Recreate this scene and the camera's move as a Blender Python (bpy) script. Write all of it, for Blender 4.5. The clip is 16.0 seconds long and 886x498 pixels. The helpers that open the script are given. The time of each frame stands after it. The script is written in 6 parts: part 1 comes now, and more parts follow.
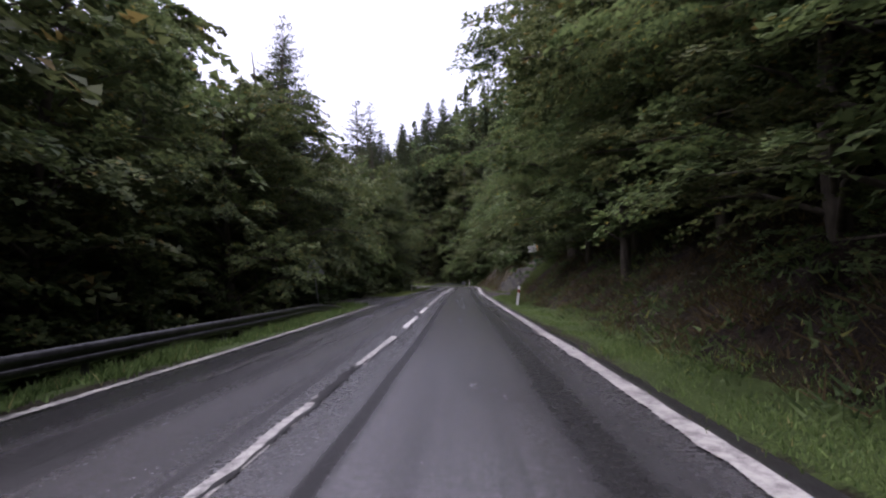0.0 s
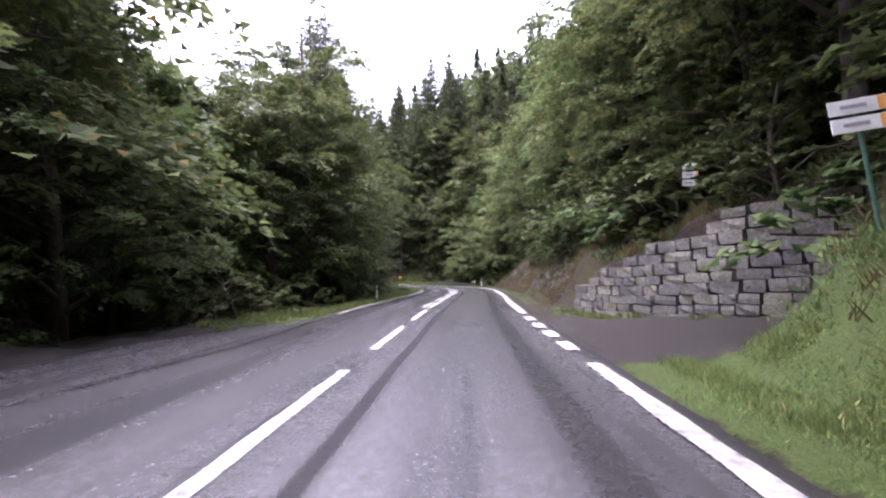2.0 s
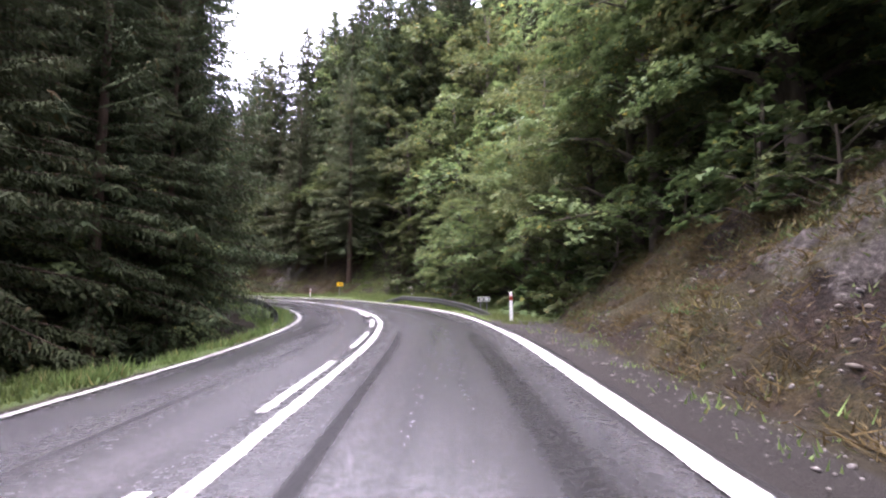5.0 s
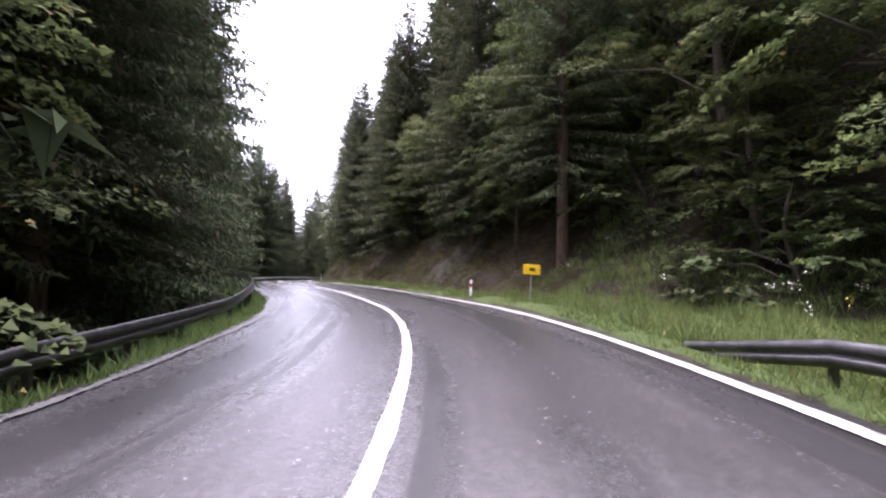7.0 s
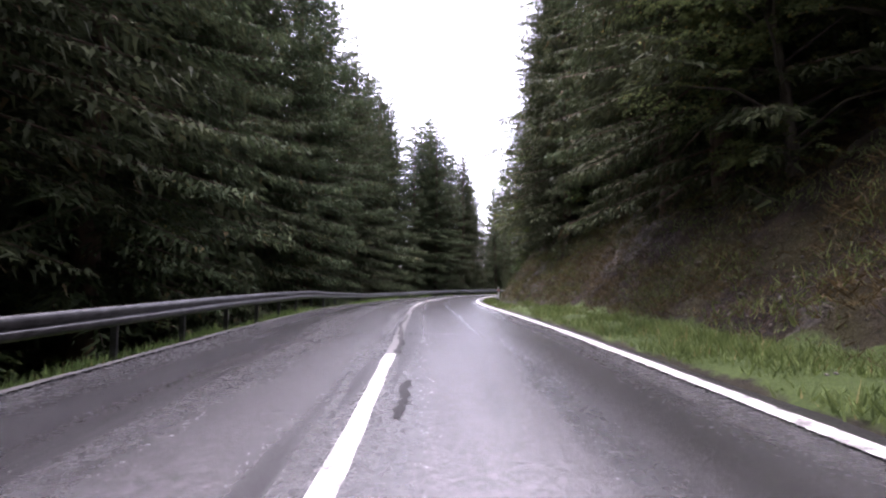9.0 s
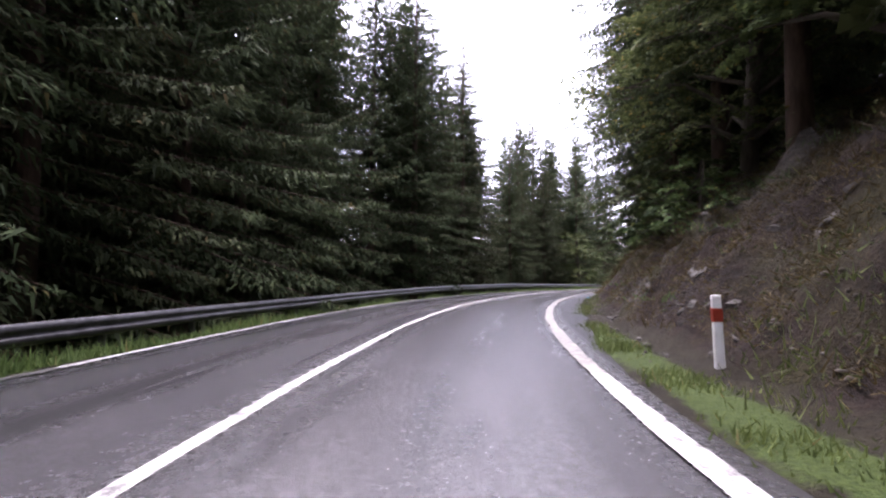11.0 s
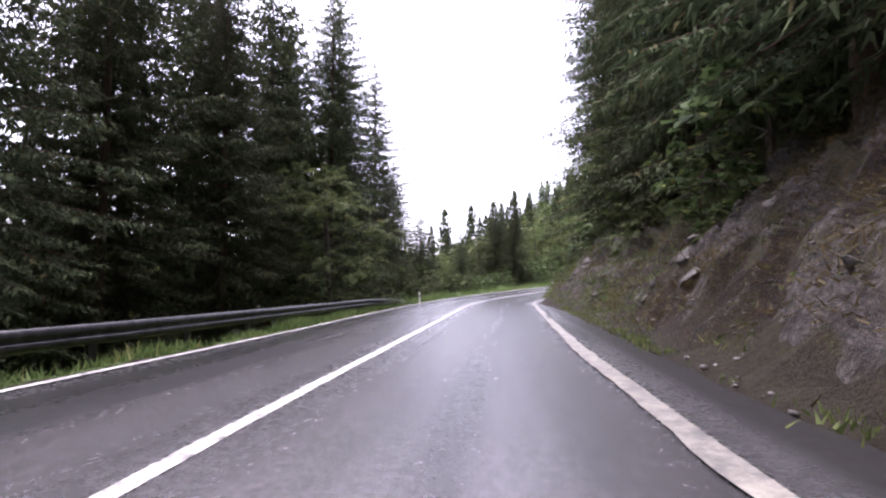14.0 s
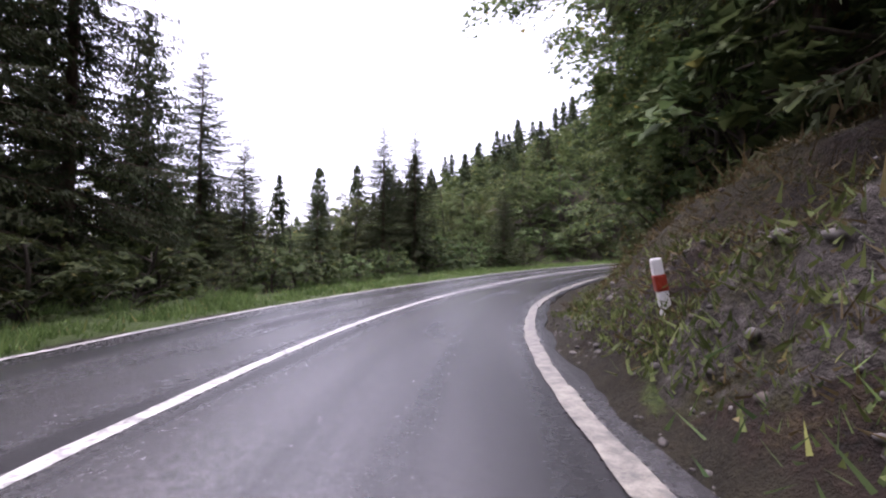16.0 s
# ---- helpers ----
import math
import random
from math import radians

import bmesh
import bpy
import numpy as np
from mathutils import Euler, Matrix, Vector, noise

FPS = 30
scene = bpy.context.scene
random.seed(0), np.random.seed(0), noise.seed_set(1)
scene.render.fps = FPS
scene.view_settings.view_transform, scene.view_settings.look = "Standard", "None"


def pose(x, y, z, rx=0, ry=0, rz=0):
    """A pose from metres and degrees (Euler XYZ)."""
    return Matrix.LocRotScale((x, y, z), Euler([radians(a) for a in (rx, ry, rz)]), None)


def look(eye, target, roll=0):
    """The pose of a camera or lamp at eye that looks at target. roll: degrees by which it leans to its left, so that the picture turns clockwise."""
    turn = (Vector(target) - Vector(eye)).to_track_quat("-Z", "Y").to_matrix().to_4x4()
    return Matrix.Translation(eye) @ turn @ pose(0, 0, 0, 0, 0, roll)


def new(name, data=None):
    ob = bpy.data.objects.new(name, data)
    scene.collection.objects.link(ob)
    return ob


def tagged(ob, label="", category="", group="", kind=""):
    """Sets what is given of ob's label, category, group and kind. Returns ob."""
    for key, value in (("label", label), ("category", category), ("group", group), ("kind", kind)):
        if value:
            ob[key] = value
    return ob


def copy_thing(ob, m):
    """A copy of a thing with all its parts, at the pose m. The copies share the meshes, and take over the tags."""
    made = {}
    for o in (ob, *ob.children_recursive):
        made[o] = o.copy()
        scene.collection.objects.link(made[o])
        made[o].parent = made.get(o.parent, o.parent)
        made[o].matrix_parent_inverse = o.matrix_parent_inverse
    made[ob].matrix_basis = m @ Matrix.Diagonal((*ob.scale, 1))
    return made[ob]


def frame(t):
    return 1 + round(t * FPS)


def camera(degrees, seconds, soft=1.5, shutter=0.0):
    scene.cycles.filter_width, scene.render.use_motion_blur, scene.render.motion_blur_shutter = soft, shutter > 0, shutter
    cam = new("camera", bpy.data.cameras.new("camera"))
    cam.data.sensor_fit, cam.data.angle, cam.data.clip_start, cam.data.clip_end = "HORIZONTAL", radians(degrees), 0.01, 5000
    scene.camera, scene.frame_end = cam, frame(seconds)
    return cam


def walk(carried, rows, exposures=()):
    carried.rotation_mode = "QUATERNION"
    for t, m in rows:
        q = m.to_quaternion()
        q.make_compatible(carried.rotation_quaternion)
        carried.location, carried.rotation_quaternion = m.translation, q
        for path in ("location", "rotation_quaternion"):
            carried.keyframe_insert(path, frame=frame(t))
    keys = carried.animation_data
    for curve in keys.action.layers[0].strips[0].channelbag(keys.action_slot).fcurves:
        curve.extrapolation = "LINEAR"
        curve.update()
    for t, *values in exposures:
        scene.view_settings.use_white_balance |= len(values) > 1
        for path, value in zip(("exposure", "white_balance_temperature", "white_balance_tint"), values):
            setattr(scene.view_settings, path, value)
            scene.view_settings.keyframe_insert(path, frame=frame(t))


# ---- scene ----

cam = camera(89.5, 16.0, soft=2.2)
PATH = [
    (0.0, 0.00, 0.00, -0.00, 94.07, 1.70, -0.04),
    (0.5, 0.35, 6.20, -0.01, 94.30, 1.70, 0.38),
    (1.0, 0.66, 12.40, -0.01, 94.12, 1.89, 1.23),
    (1.5, 0.87, 18.72, 0.00, 94.41, 1.32, 1.27),
    (2.0, 1.07, 25.02, 0.03, 93.75, 1.03, 1.01),
    (2.5, 1.30, 31.37, 0.05, 93.64, 0.25, 1.05),
    (3.0, 1.54, 37.73, 0.06, 94.07, 0.20, 0.80),
    (3.5, 1.89, 44.15, 0.08, 94.58, 0.14, -0.39),
    (4.0, 2.35, 50.61, 0.11, 94.75, 0.14, -1.11),
    (4.5, 2.81, 57.09, 0.14, 94.76, 0.19, -0.35),
    (5.0, 3.07, 63.57, 0.17, 94.65, 0.34, 2.45),
    (5.5, 2.89, 70.03, 0.17, 94.42, 0.64, 7.46),
    (6.0, 2.01, 76.41, 0.15, 93.13, -0.58, 14.28),
    (6.5, 0.40, 82.44, 0.10, 91.54, -0.86, 22.73),
    (7.0, -2.09, 88.09, 0.10, 93.36, -0.62, 32.24),
    (7.5, -5.46, 93.18, 0.15, 92.82, -0.56, 40.95),
    (8.0, -9.46, 97.69, 0.20, 93.63, 0.92, 47.97),
    (8.5, -13.94, 101.81, 0.25, 94.61, -0.27, 53.40),
    (9.0, -18.77, 105.53, 0.28, 94.45, -0.16, 57.57),
    (9.5, -23.82, 108.96, 0.30, 94.25, -0.08, 60.24),
    (10.0, -28.97, 112.24, 0.31, 94.03, -0.01, 61.03),
    (10.5, -34.07, 115.53, 0.31, 93.75, -0.01, 59.66),
    (10.8, -37.07, 117.58, 0.30, 93.59, -0.01, 57.91),
    (11.0, -39.02, 119.00, 0.30, 93.11, -0.29, 56.50),
    (11.5, -43.70, 122.77, 0.27, 92.99, -0.45, 51.04),
    (12.0, -47.88, 126.92, 0.23, 93.18, -0.57, 44.05),
    (12.5, -51.63, 131.45, 0.18, 93.74, -0.17, 38.99),
    (13.0, -54.91, 136.40, 0.11, 93.62, -0.08, 34.09),
    (13.5, -57.87, 141.59, 0.05, 93.60, 0.69, 30.91),
    (14.0, -60.47, 146.78, -0.02, 93.82, 0.20, 28.43),
    (14.5, -62.78, 151.92, -0.08, 93.21, -0.67, 25.52),
    (15.0, -64.75, 157.06, -0.13, 92.56, -0.53, 23.20),
    (15.5, -66.41, 162.09, -0.16, 92.76, -0.56, 20.38),
    (16.0, -67.62, 166.93, -0.24, 92.17, -0.31, 15.45),
]
walk(cam, [(t, pose(x, y, z, a, b, c)) for t, x, y, z, a, b, c in PATH], exposures=[(t, e, 5900 if t < 5 else 6050, 30 if t == 0 else 35 if t < 5 else 32) for t, e in ((0.0, 1.32), (0.5, 2.05), (1.0, 2.28), (1.5, 2.7), (2.0, 2.88), (3.0, 2.88), (5.5, 3.3), (6.5, 2.95), (7.0, 2.95), (8.0, 2.65), (8.5, 2.75), (11.0, 2.7), (12.5, 2.6), (13.5, 2.4), (14.0, 2.2), (14.5, 2.1), (16.0, 1.75))])

# ------------------------------------------------------------------ light
world = bpy.data.worlds.new("overcast_sky")
scene.world = world
world.use_nodes = True
wt = world.node_tree
wt.nodes.clear()
sky = wt.nodes.new("ShaderNodeTexSky")
sky.sky_type = "NISHITA"
sky.sun_disc = False
sky.sun_elevation, sky.sun_rotation = radians(74), radians(275)
sky.air_density, sky.dust_density, sky.ozone_density = 1.0, 4.0, 0.6
pale = wt.nodes.new("ShaderNodeHueSaturation")
pale.inputs["Saturation"].default_value = 0.3
bg = wt.nodes.new("ShaderNodeBackground")
bg.inputs["Strength"].default_value = 0.15
wo = wt.nodes.new("ShaderNodeOutputWorld")
wt.links.new(sky.outputs[0], pale.inputs["Color"])
wt.links.new(pale.outputs[0], bg.inputs["Color"])
wt.links.new(bg.outputs[0], wo.inputs["Surface"])
sun_data = bpy.data.lights.new("sun", "SUN")
sun_data.energy, sun_data.angle, sun_data.color = 1.0, radians(75), (1.0, 0.97, 0.92)
sun = new("sun", sun_data)
sun.matrix_world = look((-17, -1, 60), (0, 0, 0))

# ------------------------------------------------------------------ materials


class Mat:
    """A short way to write node materials."""

    def __init__(self, name):
        self.m = bpy.data.materials.new(name)
        self.m.use_nodes = True
        self.t = self.m.node_tree
        self.bsdf = self.t.nodes["Principled BSDF"]
        self.out = self.t.nodes["Material Output"]

    def n(self, kind, **ins):
        node = self.t.nodes.new("ShaderNode" + kind)
        for k, v in ins.items():
            self.put(node.inputs[k.replace("_", " ")], v)
        return node

    def put(self, sock, v):
        if isinstance(v, bpy.types.NodeSocket):
            self.t.links.new(v, sock)
        else:
            sock.default_value = v

    def noise(self, scale, detail=4.0, rough=0.55, vec=None, stretch=None):
        if vec is None:
            vec = self.t.nodes.get("pos") or self.n("NewGeometry")
            vec.name = "pos"
            vec = vec.outputs["Position"]
        if stretch:
            mp = self.n("Mapping", Vector=vec, Scale=stretch)
            vec = mp.outputs[0]
        return self.n("TexNoise", Vector=vec, Scale=scale, Detail=detail, Roughness=rough).outputs["Fac"]

    def ramp(self, fac, *stops):
        r = self.n("ValToRGB", Fac=fac)
        els = r.color_ramp.elements
        while len(els) < len(stops):
            els.new(0.5)
        for e, (p, c) in zip(els, stops):
            e.position = p
            e.color = (c, c, c, 1) if isinstance(c, (int, float)) else (*c, 1)
        return r.outputs["Color"]

    def mix(self, fac, a, b, mode="MIX"):
        x = self.t.nodes.new("ShaderNodeMix")
        x.data_type, x.blend_type = "RGBA", mode
        self.put(x.inputs[0], fac)
        self.put(x.inputs[6], (*a, 1) if isinstance(a, tuple) else a)
        self.put(x.inputs[7], (*b, 1) if isinstance(b, tuple) else b)
        return x.outputs[2]

    def math(self, op, a, b=0.0):
        x = self.n("Math")
        x.operation = op
        self.put(x.inputs[0], a)
        self.put(x.inputs[1], b)
        return x.outputs[0]

    def attr(self, name):
        a = self.n("Attribute")
        a.attribute_name = name
        return a

    def bump(self, height, strength=0.3, dist=0.02):
        b = self.n("Bump", Height=height, Strength=strength, Distance=dist)
        self.t.links.new(b.outputs[0], self.bsdf.inputs["Normal"])

    def set(self, color=None, rough=None, metal=None, spec=None):
        for key, v in (("Base Color", color), ("Roughness", rough), ("Metallic", metal), ("Specular IOR Level", spec)):
            if v is not None:
                self.put(self.bsdf.inputs[key], (*v, 1) if isinstance(v, tuple) else v)
        return self.m


def leaf_material(name, dark, light, autumn, through_light=0.35, spec=0.15):
    k = Mat(name)
    rnd = k.n("NewGeometry").outputs["Random Per Island"]
    obj = k.n("ObjectInfo").outputs["Random"]
    big = k.noise(0.35, 2)
    clump = k.noise(1.1, 2)
    f = k.math("ADD", k.math("MULTIPLY", rnd, 0.4), k.math("ADD", k.math("MULTIPLY", big, 0.3), k.math("MULTIPLY", clump, 0.3)))
    c = k.ramp(f, (0.28, dark), (0.7, light))
    c = k.mix(k.math("MULTIPLY", k.math("GREATER_THAN", rnd, 0.965), 0.8), c, autumn)
    hs = k.n("HueSaturation", Color=c, Hue=k.math("ADD", k.math("MULTIPLY", obj, 0.04), 0.49), Saturation=0.93, Value=k.math("ADD", k.math("MULTIPLY", obj, 0.5), 0.75))
    c = hs.outputs[0]
    k.set(c, 0.65, spec=spec)
    tr = k.n("BsdfTranslucent", Color=c)
    ms = k.n("MixShader", Fac=through_light)
    k.t.links.new(k.bsdf.outputs[0], ms.inputs[1])
    k.t.links.new(tr.outputs[0], ms.inputs[2])
    k.t.links.new(ms.outputs[0], k.out.inputs["Surface"])
    return k.m


M_LEAF = leaf_material("broad_leaves", (0.046, 0.068, 0.024), (0.145, 0.172, 0.054), (0.22, 0.15, 0.03), 0.42)
M_LEAF2 = leaf_material("bush_leaves", (0.042, 0.066, 0.022), (0.118, 0.15, 0.047), (0.2, 0.18, 0.04))
M_NEEDLE = leaf_material("spruce_needles", (0.034, 0.045, 0.022), (0.08, 0.096, 0.041), (0.09, 0.06, 0.025), 0.25, 0.04)
M_GRASS = leaf_material("grass_blades", (0.06, 0.088, 0.022), (0.17, 0.215, 0.058), (0.26, 0.2, 0.085), 0.3)
M_DRY = leaf_material("dry_weeds", (0.055, 0.042, 0.016), (0.14, 0.102, 0.037), (0.07, 0.095, 0.026), 0.25)


def bark_material(name, a, b):
    k = Mat(name)
    f = k.noise(6, 6, 0.65, stretch=(1, 1, 0.25))
    c = k.ramp(f, (0.3, a), (0.7, b))
    k.bump(f, 0.8, 0.04)
    return k.set(c, 0.85, spec=0.2)


M_BARK = bark_material("bark", (0.03, 0.024, 0.018), (0.1, 0.085, 0.065))
M_BARK2 = bark_material("spruce_bark", (0.035, 0.022, 0.015), (0.11, 0.075, 0.055))


def asphalt_material():
    k = Mat("wet_asphalt")
    uv = k.n("UVMap")
    uv.uv_map = "road"
    sep = k.n("SeparateXYZ", Vector=uv.outputs[0])
    d, s = sep.outputs[0], sep.outputs[1]
    wob = k.math("MULTIPLY", k.math("SUBTRACT", k.noise(0.25, 2, vec=uv.outputs[0]), 0.5), 0.7)
    dd = k.math("ADD", d, wob)
    # polished wheel tracks at +-0.85 m and +-2.45 m from the centre line
    a = k.math("ABSOLUTE", k.math("SUBTRACT", k.math("ABSOLUTE", dd), 1.65))
    track = k.ramp(k.math("ABSOLUTE", k.math("SUBTRACT", a, 0.8)), (0.1, 1.0), (0.55, 0.0))
    grain = k.noise(60, 3, 0.6)
    fine = k.noise(240, 2, 0.6)
    blot = k.noise(0.55, 5, 0.6, vec=uv.outputs[0], stretch=(1.0, 0.28, 1))
    long = k.noise(0.9, 4, 0.6, vec=uv.outputs[0], stretch=(1.6, 0.07, 1))
    base = k.ramp(k.math("ADD", k.math("MULTIPLY", grain, 0.5), k.math("MULTIPLY", fine, 0.5)), (0.3, (0.034, 0.033, 0.0345)), (0.7, (0.082, 0.08, 0.082)))
    base = k.mix(k.math("MULTIPLY", k.ramp(long, (0.45, 0.0), (0.62, 1.0)), 0.75), base, (0.018, 0.0175, 0.018))
    base = k.mix(k.math("MULTIPLY", k.ramp(blot, (0.55, 0.0), (0.68, 1.0)), 0.85), base, (0.018, 0.0175, 0.0175))
    base = k.mix(k.math("MULTIPLY", track, 0.4), base, (0.1, 0.097, 0.1))
    # dark sealed seam in the right lane
    seam = k.ramp(k.math("ABSOLUTE", k.math("SUBTRACT", k.math("ADD", d, k.math("MULTIPLY", wob, 0.16)), 0.62)), (0.05, 1.0), (0.14, 0.0))
    near = k.ramp(k.math("DIVIDE", s, 300.0), (0.245, 1.0), (0.275, 0.0))
    base = k.mix(k.math("MULTIPLY", k.math("MULTIPLY", seam, near), 0.8), base, (0.014, 0.014, 0.014))
    band = k.ramp(k.math("ABSOLUTE", k.math("SUBTRACT", k.math("ABSOLUTE", dd), 2.5)), (0.3, 1.0), (0.65, 0.0))
    side = k.ramp(k.math("ABSOLUTE", k.math("SUBTRACT", k.math("ADD", d, k.math("MULTIPLY", wob, 0.3)), 2.5)), (0.12, 1.0), (0.42, 0.0))
    side = k.math("MULTIPLY", side, near)
    patchy = k.ramp(k.noise(0.35, 3, 0.6, vec=uv.outputs[0], stretch=(1, 0.15, 1)), (0.42, 0.15), (0.58, 1.0))
    band = k.math("MAXIMUM", k.math("MULTIPLY", band, patchy), side)
    base = k.mix(k.math("MULTIPLY", band, 0.92), base, (0.015, 0.0145, 0.0145))
    m_seam = k.math("MULTIPLY", seam, near)
    m_long = k.math("MULTIPLY", k.ramp(long, (0.47, 0.0), (0.58, 1.0)), 0.8)
    m_blot = k.math("MULTIPLY", k.ramp(blot, (0.55, 0.0), (0.63, 1.0)), 0.9)
    dull = k.math("MAXIMUM", k.math("MAXIMUM", m_seam, k.math("MULTIPLY", band, 0.95)), k.math("MAXIMUM", m_long, m_blot))
    dull = k.math("MULTIPLY", dull, k.math("SUBTRACT", 1.0, k.math("MULTIPLY", track, 0.45)))
    # the film of water lies in the middle of the right lane; the rest has drained
    film = k.ramp(k.math("ABSOLUTE", k.math("SUBTRACT", dd, 1.55)), (0.5, 1.0), (1.15, 0.0))
    dull = k.math("MULTIPLY", dull, k.math("SUBTRACT", 1.0, k.math("MULTIPLY", film, 0.55)))
    dull = k.math("MAXIMUM", dull, k.math("MULTIPLY", k.math("SUBTRACT", 1.0, film), 0.42))
    dull = k.math("MAXIMUM", dull, k.math("MAXIMUM", k.math("MULTIPLY", m_seam, 0.97), k.math("MULTIPLY", side, 0.85)))
    mud = k.ramp(k.math("DIVIDE", k.math("ADD", d, k.math("MULTIPLY", wob, 0.25)), 10.0), (0.325, 0.0), (0.35, 1.0))
    base = k.mix(k.math("MULTIPLY", mud, 0.85), base, (0.017, 0.016, 0.0155))
    dull = k.math("MAXIMUM", dull, k.math("MULTIPLY", mud, 0.9))
    rough = k.math("ADD", k.math("SUBTRACT", 0.21, k.math("MULTIPLY", track, 0.05)), k.math("MULTIPLY", dull, 0.14))
    gloss = k.math("SUBTRACT", 1.0, k.math("MULTIPLY", dull, 0.93))
    pock = k.noise(14, 5, 0.7)
    base = k.mix(k.ramp(pock, (0.4, 0.35), (0.62, 0.0)), base, (0.02, 0.02, 0.02))
    rough = k.math("ADD", rough, k.math("MULTIPLY", k.math("SUBTRACT", pock, 0.5), 0.22))
    k.bump(k.math("ADD", grain, k.math("MULTIPLY", fine, 0.6)), 0.5, 0.006)
    return k.set(base, rough, spec=gloss)


M_ROAD = asphalt_material()


def plain(name, a, b, rough=0.6, scale=8.0, metal=0.0, bump=0.2, dist=0.01, spec=0.4):
    k = Mat(name)
    f = k.noise(scale, 6, 0.6)
    k.bump(f, bump, dist)
    return k.set(k.ramp(f, (0.3, a), (0.72, b)), rough, metal, spec)


def line_material(name, lo, hi, white):
    k = Mat(name)
    f = k.noise(7, 8, 0.7)
    g = k.noise(90, 3, 0.6)
    c = k.mix(k.ramp(k.math("ADD", f, k.math("MULTIPLY", g, 0.25)), (lo, 0.0), (hi, 1.0)), white, (0.1, 0.096, 0.092))
    k.bump(g, 0.2, 0.004)
    return k.set(c, 0.45, spec=0.4)


M_LINE = line_material("worn_road_paint", 0.6, 0.76, (0.52, 0.51, 0.485))
M_LINE_OLD = line_material("dirty_road_paint", 0.52, 0.76, (0.38, 0.368, 0.34))
M_LINE_DIRTY = line_material("muddy_road_paint", 0.5, 0.74, (0.3, 0.28, 0.235))
M_LINE_GONE = line_material("almost_worn_off_paint", 0.36, 0.56, (0.17, 0.166, 0.16))
M_STEEL = plain("weathered_zinc", (0.03, 0.029, 0.03), (0.1, 0.098, 0.098), 0.34, 5, metal=0.7)
M_WHITE = plain("white_plastic", (0.6, 0.6, 0.58), (0.82, 0.82, 0.8), 0.4, 5, bump=0.05)
M_RED = plain("red_reflector", (0.2, 0.024, 0.014), (0.3, 0.045, 0.022), 0.3, 20, bump=0.05)
M_BLACK = plain("black_paint", (0.01, 0.01, 0.01), (0.03, 0.03, 0.03), 0.4, 20, bump=0.05)
M_YELLOW = plain("yellow_sheeting", (0.75, 0.45, 0.01), (0.85, 0.55, 0.02), 0.35, 6, bump=0.03)
M_ORANGE = plain("orange_paint", (0.75, 0.32, 0.08), (0.85, 0.42, 0.12), 0.4, 6, bump=0.03)
M_GREYBAR = plain("grey_print", (0.25, 0.25, 0.25), (0.4, 0.4, 0.4), 0.5, 30, bump=0.03)
M_SIGNBACK = plain("sign_back_zinc", (0.16, 0.165, 0.17), (0.3, 0.3, 0.3), 0.5, 6, metal=0.4)
M_POLE = plain("green_pole", (0.02, 0.06, 0.04), (0.04, 0.1, 0.07), 0.5, 8)
M_ROCK = plain("rock", (0.022, 0.02, 0.017), (0.15, 0.138, 0.124), 0.75, 6, bump=1.0, dist=0.06)
M_BLUE = plain("blue_plastic", (0.1, 0.4, 0.65), (0.3, 0.65, 0.85), 0.3, 15)


def stone_material():
    k = Mat("wall_stone")
    obj = k.n("ObjectInfo").outputs["Random"]
    f = k.noise(16, 7, 0.7)
    g = k.noise(3, 4, 0.6)
    c = k.ramp(f, (0.28, (0.035, 0.033, 0.028)), (0.52, (0.115, 0.11, 0.097)), (0.75, (0.21, 0.203, 0.182)))
    c = k.mix(k.ramp(g, (0.52, 0.0), (0.66, 0.6)), c, (0.045, 0.05, 0.022))
    hs = k.n("HueSaturation", Color=c, Hue=k.math("ADD", k.math("MULTIPLY", obj, 0.03), 0.485), Saturation=k.math("ADD", k.math("MULTIPLY", obj, 1.1), 0.4), Value=k.math("ADD", k.math("MULTIPLY", obj, 0.6), 0.62))
    k.bump(f, 0.7, 0.025)
    return k.set(hs.outputs[0], 0.75, spec=0.3)


M_STONE = stone_material()


